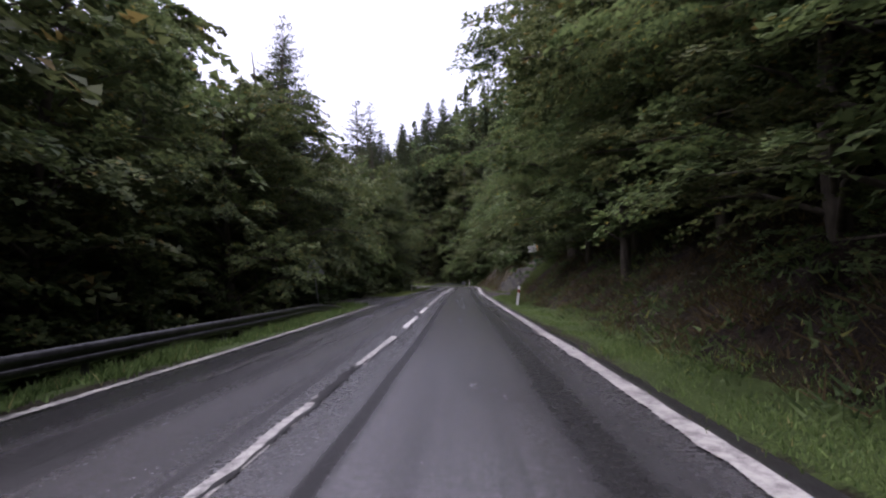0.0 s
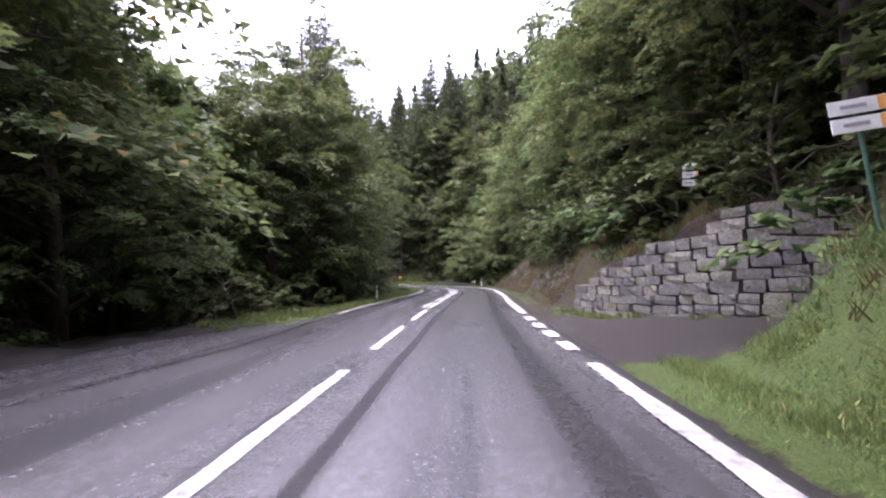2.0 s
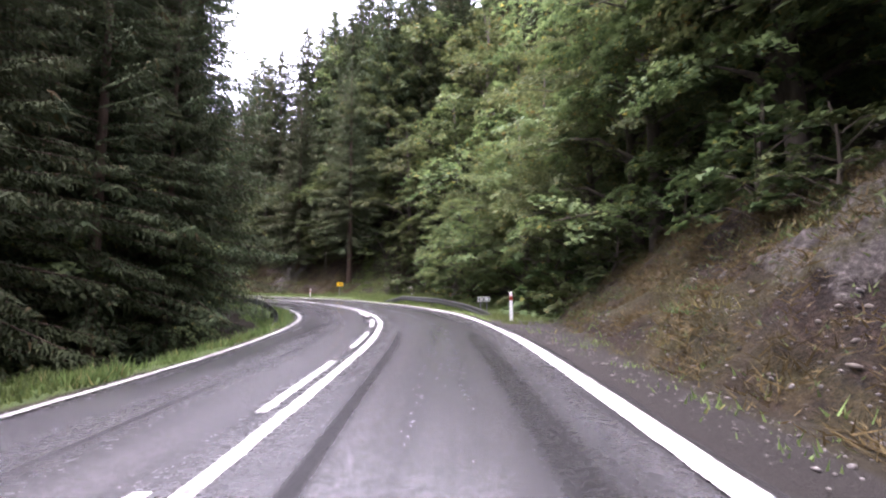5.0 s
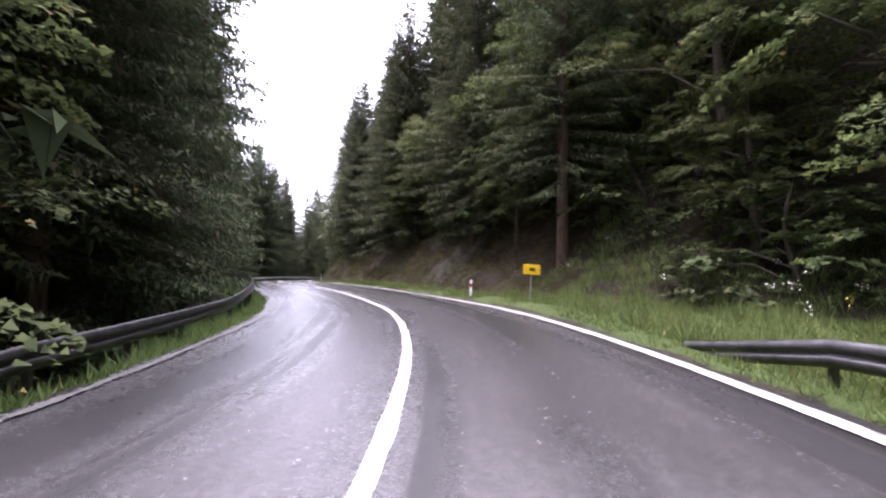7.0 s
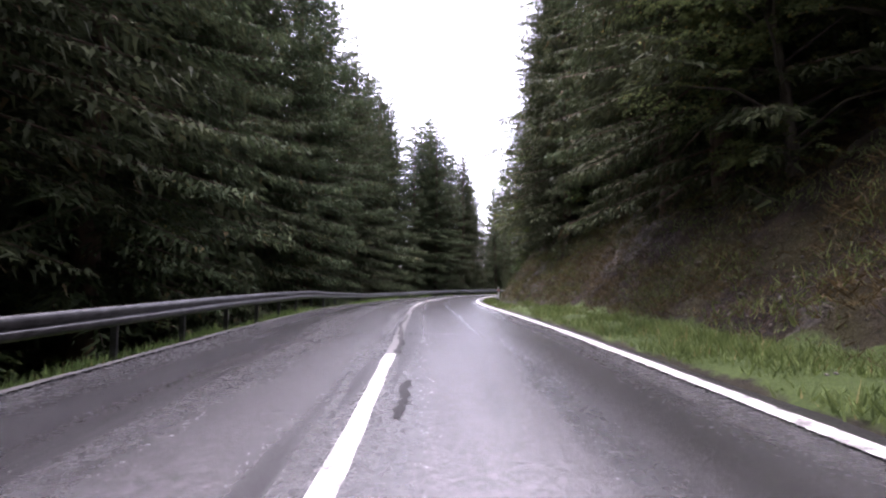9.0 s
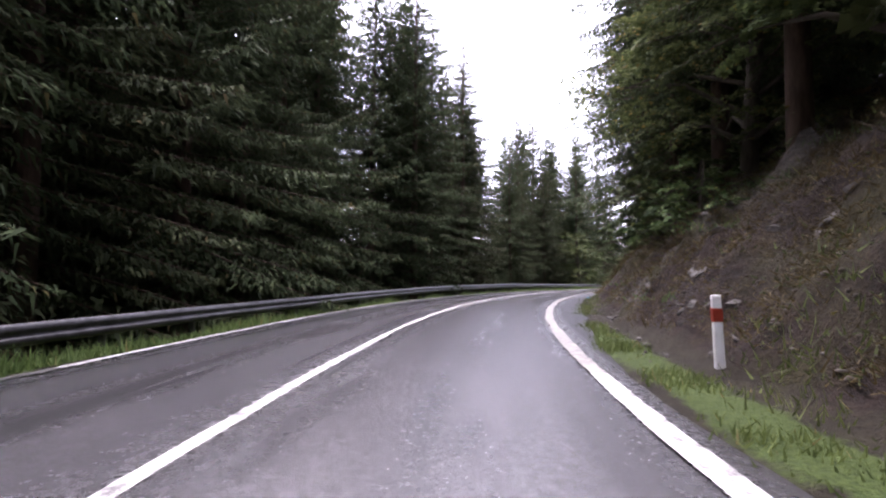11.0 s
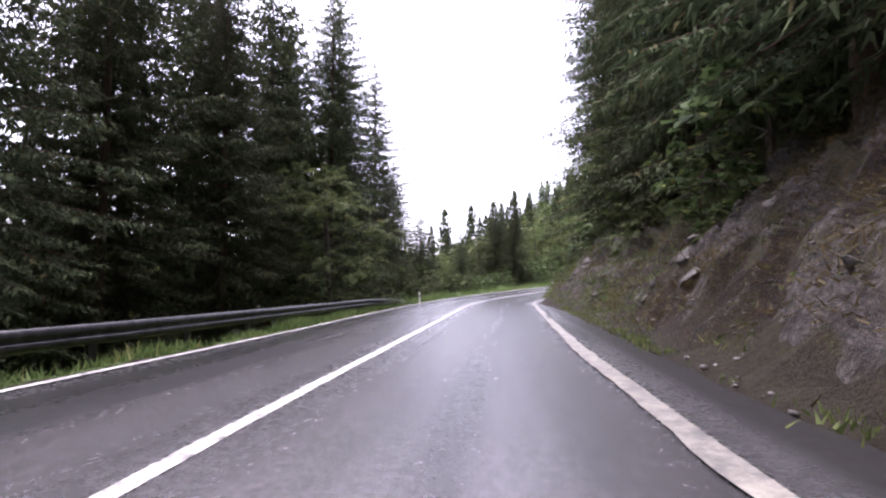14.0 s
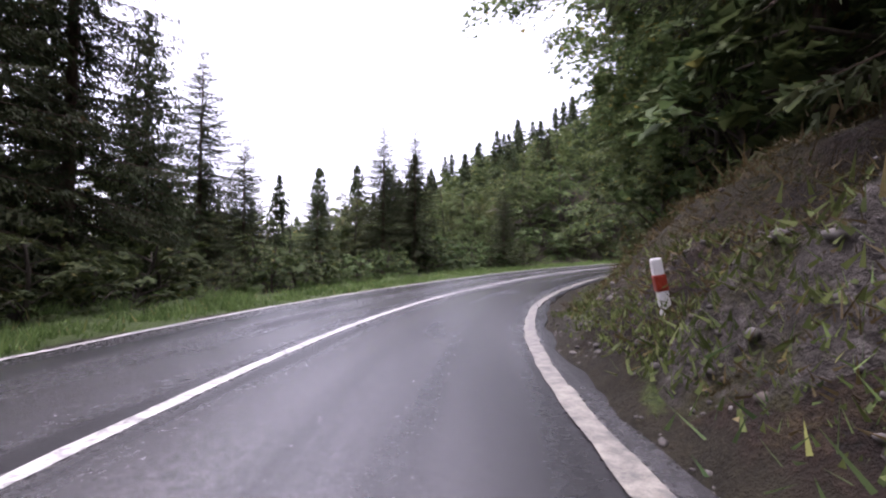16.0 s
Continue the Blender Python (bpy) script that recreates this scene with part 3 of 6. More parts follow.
# ------------------------------------------------------------------ ground and road
def build_ground():
    def axis(lo, hi, a, b, step):
        inner = np.arange(a, b, step)
        out, x, k = [], a, step
        while x > lo:
            k *= 1.22
            x -= k
            out.append(x)
        right, x, k = [], inner[-1], step
        while x < hi:
            k *= 1.22
            x += k
            right.append(x)
        return np.array(out[::-1] + list(inner) + right)

    xs, ys = axis(-1500, 1500, -90, 26, 0.5), axis(-1500, 1500, -14, 236, 0.5)
    X, Y = np.meshgrid(xs, ys, indexing="ij")
    Z, s, d = ground_z(X, Y)
    soil = np.clip(d - tab(FOOT_R, s) + 0.4, 0, 1) * np.clip((tab(FOOT_R, s) + 5.0 - d) / 2, 0, 1)
    soil = np.where(((s > 82) & (s < 108)) | (s > 211), 0.15 * soil, soil)
    edge_r, edge_l = tab(RIGHT_LINE, s) + 0.3, tab(LEFT_LINE, s) + 0.2
    gr = np.clip((d - edge_r) / 0.3, 0, 1) * np.clip((tab(FOOT_R, s) + 0.5 - d) / 0.7, 0, 1)
    gr *= 1 - 0.95 * ((s > 37.6) & (s < 79)) - 0.85 * ((s > 146) & (s < 198))
    gr *= 1 - 0.6 * np.clip((s - 200) / 4, 0, 1)
    gr *= np.where((s > 128) & (s < 155), np.clip((edge_r + 0.9 - d) / 0.3, 0, 1), 1)
    gl = np.clip((-d - edge_l) / 0.3, 0, 1) * np.clip((np.minimum(tab(VERGE_L, s), 7.0) + 0.6 + d) / 0.8, 0, 1) * (1 - 0.8 * ((s > 23) & (s < 37)))
    drive = ((s > 31.6) & (s < 38.0) & (d > 3.5) & (d < tab(FOOT_R, s) - 0.35)) | ((s > 63) & (s < 79) & (d > 3.6) & (d < tab(FOOT_R, s) - 0.3)) | ((s > 24) & (s < 37.5) & (d < -3) & (d > -6.6))
    gr, gl = np.where(drive, 0, gr), np.where(drive, 0, gl)
    mound = (s > 27.0) & (s < 31.4) & (d > 4.0) & (d < 9.0)
    gr, soil = np.where(mound, 1.0, gr), np.where(mound, 0.0, soil)
    e = d - tab(FOOT_R, s)
    Z = Z - 0.45 * np.clip((e - 0.3) / 0.6, 0, 1) * np.clip((6.6 - e) / 0.8, 0, 1) * np.clip(tab(RUGGED, s) * 4, 0, 1) * (d > 0) * (s > -11.5) * (s < 215)
    V = np.stack([X, Y, Z], -1).reshape(-1, 3)
    me = mesh_of("ground", V, grid_faces(len(xs), len(ys))[:, ::-1], M_GROUND, True, attrs={"soil": soil.ravel(), "grass": np.maximum(gr, gl).ravel(), "gravel": (drive * 1.0).ravel()})
    tagged(new("ground", me), "grassy verges, brown earth banks and forest floor beside the road", "ground", kind="structure")


def build_bank(s0, s1):
    """The cut earth bank on the right: a finer sheet with ledges and broken rock."""
    ss, ee = np.arange(s0, s1, 0.13), np.concatenate([np.arange(-0.15, 4.0, 0.12), np.arange(4.0, 7.0, 0.2)])
    S, E = np.meshgrid(ss, ee, indexing="ij")
    D = tab(FOOT_R, S) + E
    P = at(S, D)
    Z = ground_z(P[..., 0], P[..., 1])[0]
    rim = np.clip((E - 6.2) / 0.7, 0, 1) + np.clip((0.06 - E) / 0.2, 0, 1) + np.clip((s0 + 1 - S), 0, 1) + np.clip((S - s1 + 1), 0, 1)
    P[..., 2] = Z - 0.3 * np.clip(rim, 0, 1)
    soil = np.clip(E + 0.5, 0, 1) * np.where(S > 203, 0.5, 1.0) * np.clip((6.5 - E) / 2, 0, 1)
    me = mesh_of("earth_bank", P.reshape(-1, 3), grid_faces(len(ss), len(ee))[:, ::-1], M_GROUND, False, attrs={"soil": soil.ravel(), "rock": bank_rough(S, D)[1].ravel()})
    tagged(new("earth_bank", me), "steep cut bank of brown earth, dry moss and broken rock", "bank", kind="structure")


def ribbon(name, s0, s1, left, right, up, mat, step=0.5, across=2, wobble=0.0, seed=0):
    """A strip on the road between two offsets, which may be functions of s."""
    s = np.linspace(s0, s1, max(2, int((s1 - s0) / step) + 1))
    a = left(s) if callable(left) else np.full_like(s, left)
    b = right(s) if callable(right) else np.full_like(s, right)
    if wobble:
        a = a + wobble * lumps(s, s * 0, 3.0, seed) + wobble * lumps(s, s * 0, 11.0, seed + 1)
        b = b + wobble * lumps(s, s * 0, 2.6, seed + 2) + wobble * lumps(s, s * 0, 9.0, seed + 3)
    t = np.linspace(0, 1, across)
    D = a[:, None] + (b - a)[:, None] * t[None]
    S = np.repeat(s[:, None], across, 1)
    V = at(S, D, up).reshape(-1, 3)
    return mesh_of(name, V, grid_faces(len(s), across)[:, ::-1], mat, True, uv=np.stack([D.ravel(), S.ravel()], -1))


def build_road():
    s = np.arange(S0 + 0.5, S1 - 1, 0.5)
    er, el = road_edges(s)
    k = 15
    t = np.linspace(0, 1, k)
    D = -el[:, None] + (er + el)[:, None] * t[None]
    crown = -0.012 * np.abs(D)
    V = at(np.repeat(s[:, None], k, 1), D, crown * 0.4)
    top = V.reshape(-1, 3)
    # thickness along both edges
    me = mesh_of("road", top, grid_faces(len(s), k)[:, ::-1], M_ROAD, True, uv=np.stack([D.ravel(), np.repeat(s, k)], -1))
    tagged(new("road", me), "wet grey asphalt road with patched and worn surface", "road", kind="structure")
    for side, e in ((1, er), (-1, el)):
        D2 = side * np.stack([e, e + 0.12], 1)
        up = np.stack([0 * e - 0.02, 0 * e - 0.3], 1)
        V = at(np.repeat(s[:, None], 2, 1), D2, up).reshape(-1, 3)
        tagged(new("road_edge", mesh_of("road_edge", V, grid_faces(len(s), 2), M_ROAD, False, uv=np.stack([D2.ravel(), np.repeat(s, 2)], -1))), "broken asphalt edge of the road", "road edge", kind="structure")


def marking(s0, s1, d, w, mat=None, label="white painted road line", wob=0.008):
    dd = d if callable(d) else (lambda s, d=d: np.full_like(s, d))
    me = ribbon("road_marking", s0, s1, lambda s: dd(s) - w / 2, lambda s: dd(s) + w / 2, 0.006, mat or M_LINE, 0.3, 2, wob, int(s0 * 7) % 50)
    tagged(new("road_marking", me), label, "road marking", "road lines", "structure")


def build_markings():
    rl = lambda s: tab(RIGHT_LINE, s)
    ll = lambda s: -tab(LEFT_LINE, s)
    marking(S0 + 1, 22, rl, 0.2, M_LINE_OLD, "worn cracked white edge line", 0.02)
    marking(22, 31.3, rl, 0.21, M_LINE_OLD, "worn white edge line", 0.016)
    for a in (32.4, 34.0, 35.6, 37.4):
        marking(a, a + 0.9, rl, 0.25, M_LINE, "white edge dashes across the drive mouth")
    marking(39.6, 75, lambda s: rl(s) + 0.03, 0.25, M_LINE, "broad white edge line")
    marking(75, 142, rl, 0.19, M_LINE, "white edge line")
    marking(142, S1 - 2, rl, 0.19, M_LINE_DIRTY, "worn white edge line with dirt", 0.018)
    marking(S0 + 1, 24.2, ll, 0.13, M_LINE_OLD, "faint white edge line", 0.012)
    marking(40.5, 92, ll, 0.13, M_LINE_OLD, "faint white edge line", 0.012)
    marking(92, 142, ll, 0.12, M_LINE_GONE, "faint worn edge line", 0.03)
    marking(142, S1 - 2, ll, 0.13, M_LINE, "white edge line")
    a = -19.4
    while a < 38:
        marking(a, a + 3.5, 0.0, 0.15, M_LINE if a > 8 else M_LINE_OLD, "white centre dash")
        a += 5.2
    # solid line with a broken one on its left
    marking(43.0, 119, 0.0, 0.15)
    marking(119, 133, 0.0, 0.14, M_LINE_GONE, "centre line almost worn off", 0.03)
    marking(133, 137, 0.0, 0.14)
    for a in (42.9, 47.9, 53.0, 58.1, 63.2, 68.2, 73.2, 78.1, 83.1):
        marking(a, a + 3.2, -0.28, 0.13, label="white broken line beside the solid line")
    marking(137, S1 - 2, 0.0, 0.14)


build_ground()
for ends in ((-12, 26.5), (42.2, 82), (105, 216)):
    build_bank(*ends)
build_road()
build_markings()


def leaflets(c, ax, side, length, width):
    """Single leaves or twigs: narrow at the stalk, broad towards the tip."""
    a, w = ax * length[:, None] * 0.5, side * width[:, None] * 0.5
    V = np.stack([c - a, c + a * 0.55 + w, c + a * 0.9 - w], 1).reshape(-1, 3)
    return V, np.arange(len(V)).reshape(-1, 3)


def needles(c, ax, side, length, width):
    """Hanging twigs: broad at the stalk, pointed at the tip."""
    a, w = ax * length[:, None] * 0.5, side * width[:, None] * 0.5
    V = np.stack([c - a + w, c + a, c - a - w], 1).reshape(-1, 3)
    return V, np.arange(len(V)).reshape(-1, 3)


# ------------------------------------------------------------------ trees
def broad_tree(seed, h, spread, n_leaf, low=0.25, leaf=0.3, lobes_n=26, boughs=13):
    """Meshes of trunk with limbs, and crown, of a broad-leaved tree: lobes of arching leafy boughs with dark gaps between."""
    r = np.random.RandomState(seed)
    lean = r.normal(size=2) * 0.04 * h
    zt = np.linspace(0, 1, 7)
    spine = np.stack([lean[0] * zt**2 + 0.12 * np.sin(zt * 5 + seed), lean[1] * zt**2 + 0.12 * np.cos(zt * 4 + seed), zt * h * 0.9 - 0.5], -1)
    wood = [tube(spine, 0.02 + 0.015 * h * (1 - zt) ** 0.8, 8)]
    cs, rs_, outs = [], [], []
    for i in range(lobes_n):
        f = low + (0.97 - low) * (i + r.rand()) / lobes_n
        a = i * 2.4 + r.rand()
        reach = spread * (0.4 + 0.6 * math.sin(math.pi * min(1, (f - low) / (1 - low) * 0.8 + 0.2))) * (0.5 + 0.65 * r.rand())
        b = np.array([np.interp(f * 0.85, zt, spine[:, k]) for k in range(3)])
        tip = b + np.array([math.cos(a) * reach, math.sin(a) * reach, reach * 0.4 * (r.rand() + 0.2)])
        mid = (b + tip) / 2 + np.array([0, 0, 0.15 * reach])
        rad = 0.006 * h * (1.1 - f)
        wood.append(tube([b, mid, tip], [rad + 0.012, rad * 0.6 + 0.01, 0.01], 5))
        cs.append(tip * 0.8 + b * 0.2)
        rs_.append(reach * 0.36 + 0.045 * h * r.rand() + 0.02 * h)
        outs.append((math.cos(a), math.sin(a), 0.15))
    nb = boughs * lobes_n
    c, R_, o = np.repeat(np.array(cs), boughs, 0), np.repeat(np.array(rs_), boughs), np.repeat(np.array(outs), boughs, 0)
    u = unit(r, nb)
    u[:, 2] = np.abs(u[:, 2]) * 0.95 - 0.3 * r.rand(nb)
    out = u + 0.45 * o
    out /= np.linalg.norm(out, axis=1)[:, None]
    ln = R_ * (0.5 + 0.5 * r.rand(nb))
    base = c + u * (R_ * (0.3 + 0.35 * r.rand(nb)))[:, None] * np.array([1, 1, 0.85])
    lat = np.cross(out, np.array([0, 0, 1.0]) + 0.2 * unit(r, nb))
    lat /= np.linalg.norm(lat, axis=1)[:, None] + 1e-6
    m = max(4, n_leaf // nb)
    rep = lambda q: np.repeat(q, m, 0)
    n = nb * m
    tt, sg = r.rand(n) ** 0.8, r.normal(size=n)
    L = rep(ln)
    C = rep(base) + rep(out) * (L * tt)[:, None] + rep(lat) * (sg * L * 0.2 * (1.1 - 0.7 * tt))[:, None]
    C[:, 2] += L * (0.12 * tt - 0.5 * tt**2) - 0.05 * np.abs(sg) * L + r.normal(size=n) * 0.035 * L
    ax = rep(out) * 0.6 + rep(lat) * (np.sign(sg) * 0.8)[:, None] + np.array([0, 0, -0.3]) + unit(r, n) * 0.45
    ax /= np.linalg.norm(ax, axis=1)[:, None]
    up = np.array([0, 0, 1.0]) + rep(u) * 0.5 + unit(r, n) * 0.55
    side = np.cross(ax, up)
    side /= np.linalg.norm(side, axis=1)[:, None] + 1e-6
    size = leaf * (0.6 + 0.8 * r.rand(n))
    V, F = leaflets(C, ax, side, size, size * (0.65 + 0.35 * r.rand(n)))
    wv, wf = join(wood)
    return wv, wf, V, F


def spruce_tree(seed, h, spread, dens=1.0, bare=0.08, size=0.3, fat=0.3, whorl=0.52):
    """Meshes of trunk with branches, and needles, of a spruce: whorls of sagging branches with side twigs and hanging curtains."""
    r = np.random.RandomState(seed)
    zt = np.linspace(0, 1, 9)
    spine = np.stack([0.06 * np.sin(zt * 3 + seed), 0.06 * np.cos(zt * 3), zt * h - 0.6], -1)
    wood = [tube(spine, 0.012 + 0.0115 * h * (1 - zt) ** 0.9, 8)]
    C, A, S = [], [], []
    z = bare * h
    while z < h * 0.99:
        f = (z / h - bare) / (1 - bare)
        L = spread * (1 - f) ** 0.78 * min(1.0, 0.66 + 1.7 * f) + 0.22
        turn = r.rand() * 6.28
        nb = r.randint(5, 8) if f < 0.85 else 5
        for j in range(nb):
            if r.rand() < 0.1:
                continue
            a = turn + 6.28 * j / nb + r.normal() * 0.2
            l = L * (0.62 + 0.45 * r.rand())
            dirv, lat = np.array([math.cos(a), math.sin(a), 0.0]), np.array([-math.sin(a), math.cos(a), 0.0])
            z0 = z + r.normal() * 0.1
            sag = lambda t: l * ((0.6 * f - 0.12) * t - 0.42 * (1 - 0.6 * f) * t**1.6 + 0.16 * t**3)
            if l > 1.2 and dens > 0.25:
                tt = np.array([0, 0.5, 0.95])
                wood.append(tube(dirv * (tt * l)[:, None] + np.stack([0 * tt, 0 * tt, z0 + sag(tt)], -1), [0.012 + 0.008 * l, 0.008 + 0.004 * l, 0.005], 3))
            k = max(3, int(l * 6.5 * dens))
            t = (np.arange(k) + r.rand(k)) / k * 0.93 + 0.07
            P = dirv * (t * l)[:, None] + np.stack([0 * t, 0 * t, z0 + sag(t)], -1)
            tw = np.clip(0.4 * l * (1 - 0.8 * t), 0.1, 0.8) * (0.6 + 0.6 * r.rand(k))
            for sgn in (-1, 1):
                ns = np.maximum(1, np.round(tw / size * 1.1)).astype(int)
                i = np.repeat(np.arange(k), ns)
                q = r.rand(len(i)) * tw[i]
                ax = lat * (sgn * 0.8) + dirv * 0.6 + np.array([0, 0, -0.3])
                C.append(P[i] + ax * q[:, None] + np.stack([0 * q, 0 * q, -0.35 * q**1.5], -1))
                A.append(ax + r.normal(size=(len(i), 3)) * 0.3 + np.array([0, 0, -0.25]))
                S.append(np.ones(len(i)))
            hang = r.rand(k) < 0.75
            m = int(hang.sum())
            C.append(P[hang] + np.stack([0 * t[hang], 0 * t[hang], -0.12 - 0.25 * r.rand(m) * (1 - f)], -1))
            A.append(np.array([0, 0, -1.0]) + dirv * 0.25 + r.normal(size=(m, 3)) * 0.22)
            S.append(np.full(m, 1.1))
        z += whorl * (1.15 - 0.55 * f) * r.uniform(0.8, 1.2) * (h / 22) ** 0.5
    C, A, S = np.concatenate(C), np.concatenate(A), np.concatenate(S)
    A /= np.linalg.norm(A, axis=1)[:, None]
    n = len(C)
    side = np.cross(A, unit(r, n) * 0.6 + np.array([0, 0, 1.0]))
    side /= np.linalg.norm(side, axis=1)[:, None] + 1e-6
    ln = S * size * (0.7 + 0.7 * r.rand(n)) * np.clip(1.4 - 0.6 * C[:, 2] / h, 0.8, 1)
    V, F = needles(C, A, side, ln, ln * fat)
    wv, wf = join(wood)
    return wv, wf, V, F


def tree_thing(name, data, bark, leafmat, label, category):
    wv, wf, V, F = data
    root = thing(name, Matrix.Identity(4), label, category)
    part("trunk", mesh_of("trunk", wv, wf, bark, True), None, root, "dark wet bark with limbs")
    part("crown", mesh_of("crown", V, F, leafmat), None, root)
    return root


class Wood:
    """Prototypes of one kind: the first planting uses the prototype itself, the rest are copies."""

    def __init__(self, roots):
        self.roots, self.used = roots, [False] * len(roots)
        self.tall, self.reach = [], []
        for root in roots:
            me = root.children[1].data
            co = np.empty(len(me.vertices) * 3, np.float32)
            me.vertices.foreach_get("co", co)
            co = co.reshape(-1, 3)
            self.tall.append(float(co[:, 2].max()))
            self.reach.append(float(np.percentile(np.hypot(co[:, 0], co[:, 1]), 99)))

    def plant(self, i, x, y, z, size, turn, group, wide=1.0):
        root = self.roots[i]
        m = pose(x, y, z, 0, 0, turn)
        if not self.used[i]:
            self.used[i] = True
            root.matrix_world = m
            ob = root
        else:
            ob = copy_thing(root, m)
        ob.scale = (size * wide, size * wide, size)
        ob["group"] = group
        return ob


LAB_B, LAB_S = "tall green broad-leaved tree at the forest edge", "tall dark green spruce with drooping branches"
BROAD = Wood([tree_thing("broadleaf_tree", broad_tree(11 + i, h, sp, n, low, 0.125), M_BARK, M_LEAF, LAB_B, "tree") for i, (h, sp, n, low) in enumerate([(14, 3.9, 36000, 0.1), (15, 4.4, 38000, 0.16), (13, 3.7, 34000, 0.06), (16, 4.2, 38000, 0.2), (15, 4.0, 36000, 0.13)])])
BACK = Wood([tree_thing("broadleaf_tree", broad_tree(21 + i, h, sp, 15000, low, 0.2, 24, 12), M_BARK, M_LEAF, "green broad-leaved tree deeper in the forest", "tree") for i, (h, sp, low) in enumerate([(14, 4.2, 0.08), (16, 4.6, 0.15), (13, 4.0, 0.05)])])
SPRUCE = Wood([tree_thing("spruce_tree", spruce_tree(31 + i, h, sp, de * 1.35, ba, 0.2, 0.26), M_BARK2, M_NEEDLE, LAB_S, "tree") for i, (h, sp, de, ba) in enumerate([(22, 5.2, 1.4, 0.06), (25, 5.6, 1.3, 0.1), (20, 5.0, 1.4, 0.04), (24, 5.0, 1.2, 0.16)])])
BACKSPRUCE = Wood([tree_thing("spruce_tree", spruce_tree(41 + i, h, sp, 0.75, ba, 0.5, 0.34, 0.58), M_BARK2, M_NEEDLE, "dark spruce deeper in the forest", "tree") for i, (h, sp, ba) in enumerate([(23, 5.4, 0.06), (26, 5.8, 0.12), (21, 5.2, 0.08)])])
BUSH = Wood([tree_thing("bush", broad_tree(51 + i, h, sp, n, 0.02, 0.12, 16, 8), M_BARK, M_LEAF2, "bright green leafy bush on the roadside", "bush") for i, (h, sp, n) in enumerate([(2.6, 1.5, 3800), (3.4, 1.7, 4400), (1.8, 1.3, 3000)])])
R = np.random.RandomState(7)
PLANTED = []

# how tall the wood stands along the road, in bands from its edge inwards
CAP_L1B = [(-8, 22), (8, 22), (12, 10), (24, 14), (28, 17), (36, 12), (40, 8), (48, 15), (52, 20), (60, 22), (64, 19), (84, 22), (88, 19), (92, 18), (104, 22), (172, 22), (184, 16), (196, 17), (200, 15), (204, 9), (208, 5), (216, 5), (220, 8), (224, 6), (236, 13), (240, 14), (248, 22)]
CAP_L1 = [(-8, 32), (8, 32), (12, 27), (16, 11), (24, 14), (28, 17), (36, 17), (40, 8), (48, 15), (52, 22), (64, 26), (68, 21), (72, 20), (88, 25), (92, 30), (96, 32), (148, 32), (152, 27), (160, 24), (164, 25), (172, 23), (184, 16), (188, 19), (192, 16), (200, 19), (208, 6), (216, 5), (220, 9), (224, 6), (236, 13), (240, 14), (244, 32)]
CAP_L2 = [(-8, 32), (12, 32), (16, 12), (20, 15), (24, 13), (32, 18), (36, 23), (40, 24), (44, 16), (48, 15), (56, 21), (60, 26), (68, 31), (160, 32), (164, 29), (172, 30), (176, 26), (188, 22), (196, 23), (200, 19), (204, 24), (208, 13), (212, 7), (216, 4), (224, 9), (228, 7), (232, 11), (244, 11), (248, 32)]
CAP_L3 = [(-8, 32), (16, 32), (20, 14), (24, 24), (28, 17), (32, 18), (40, 23), (48, 32), (52, 16), (56, 20), (76, 32), (176, 32), (184, 31), (196, 25), (204, 21), (208, 25), (212, 7), (216, 8), (220, 4), (224, 6), (228, 11), (248, 9), (252, 32)]
CAP_L4 = [(-8, 32), (20, 32), (24, 17), (28, 18), (32, 32), (36, 22), (52, 32), (60, 25), (64, 21), (72, 30), (192, 32), (200, 26), (212, 28), (216, 13), (220, 8), (224, 5), (228, 8), (232, 13), (236, 10), (252, 9), (256, 32)]
CAP_R1B = [(-8, 22), (116, 22), (124, 20), (128, 16), (132, 14), (144, 14), (156, 19), (160, 22), (260, 21)]
CAP_R1 = [(-8, 32), (68, 32), (72, 27), (80, 27), (84, 30), (112, 32), (116, 27), (128, 20), (132, 19), (148, 21), (152, 24), (172, 32)]
CAP_R2 = [(-8, 32), (116, 32), (120, 30), (124, 25), (136, 20), (160, 24), (176, 29), (180, 32)]
CAP_R3 = [(-8, 32), (104, 32), (112, 29), (120, 30), (128, 28), (144, 23), (160, 24), (176, 32)]
CAP_R4 = [(-8, 32), (100, 32), (108, 27), (116, 25), (128, 31), (260, 31)]


def cap(s, d, broad):
    if d < 0:
        bands = ((11, CAP_L1B if broad else CAP_L1), (15.5, CAP_L2), (21, CAP_L3), (1e9, CAP_L4))
    else:
        bands = ((10.2, CAP_R1B if broad else CAP_R1), (14, CAP_R2), (19, CAP_R3), (1e9, CAP_R4))
    return float(tab(next(b for lim, b in bands if abs(d) < lim), s))


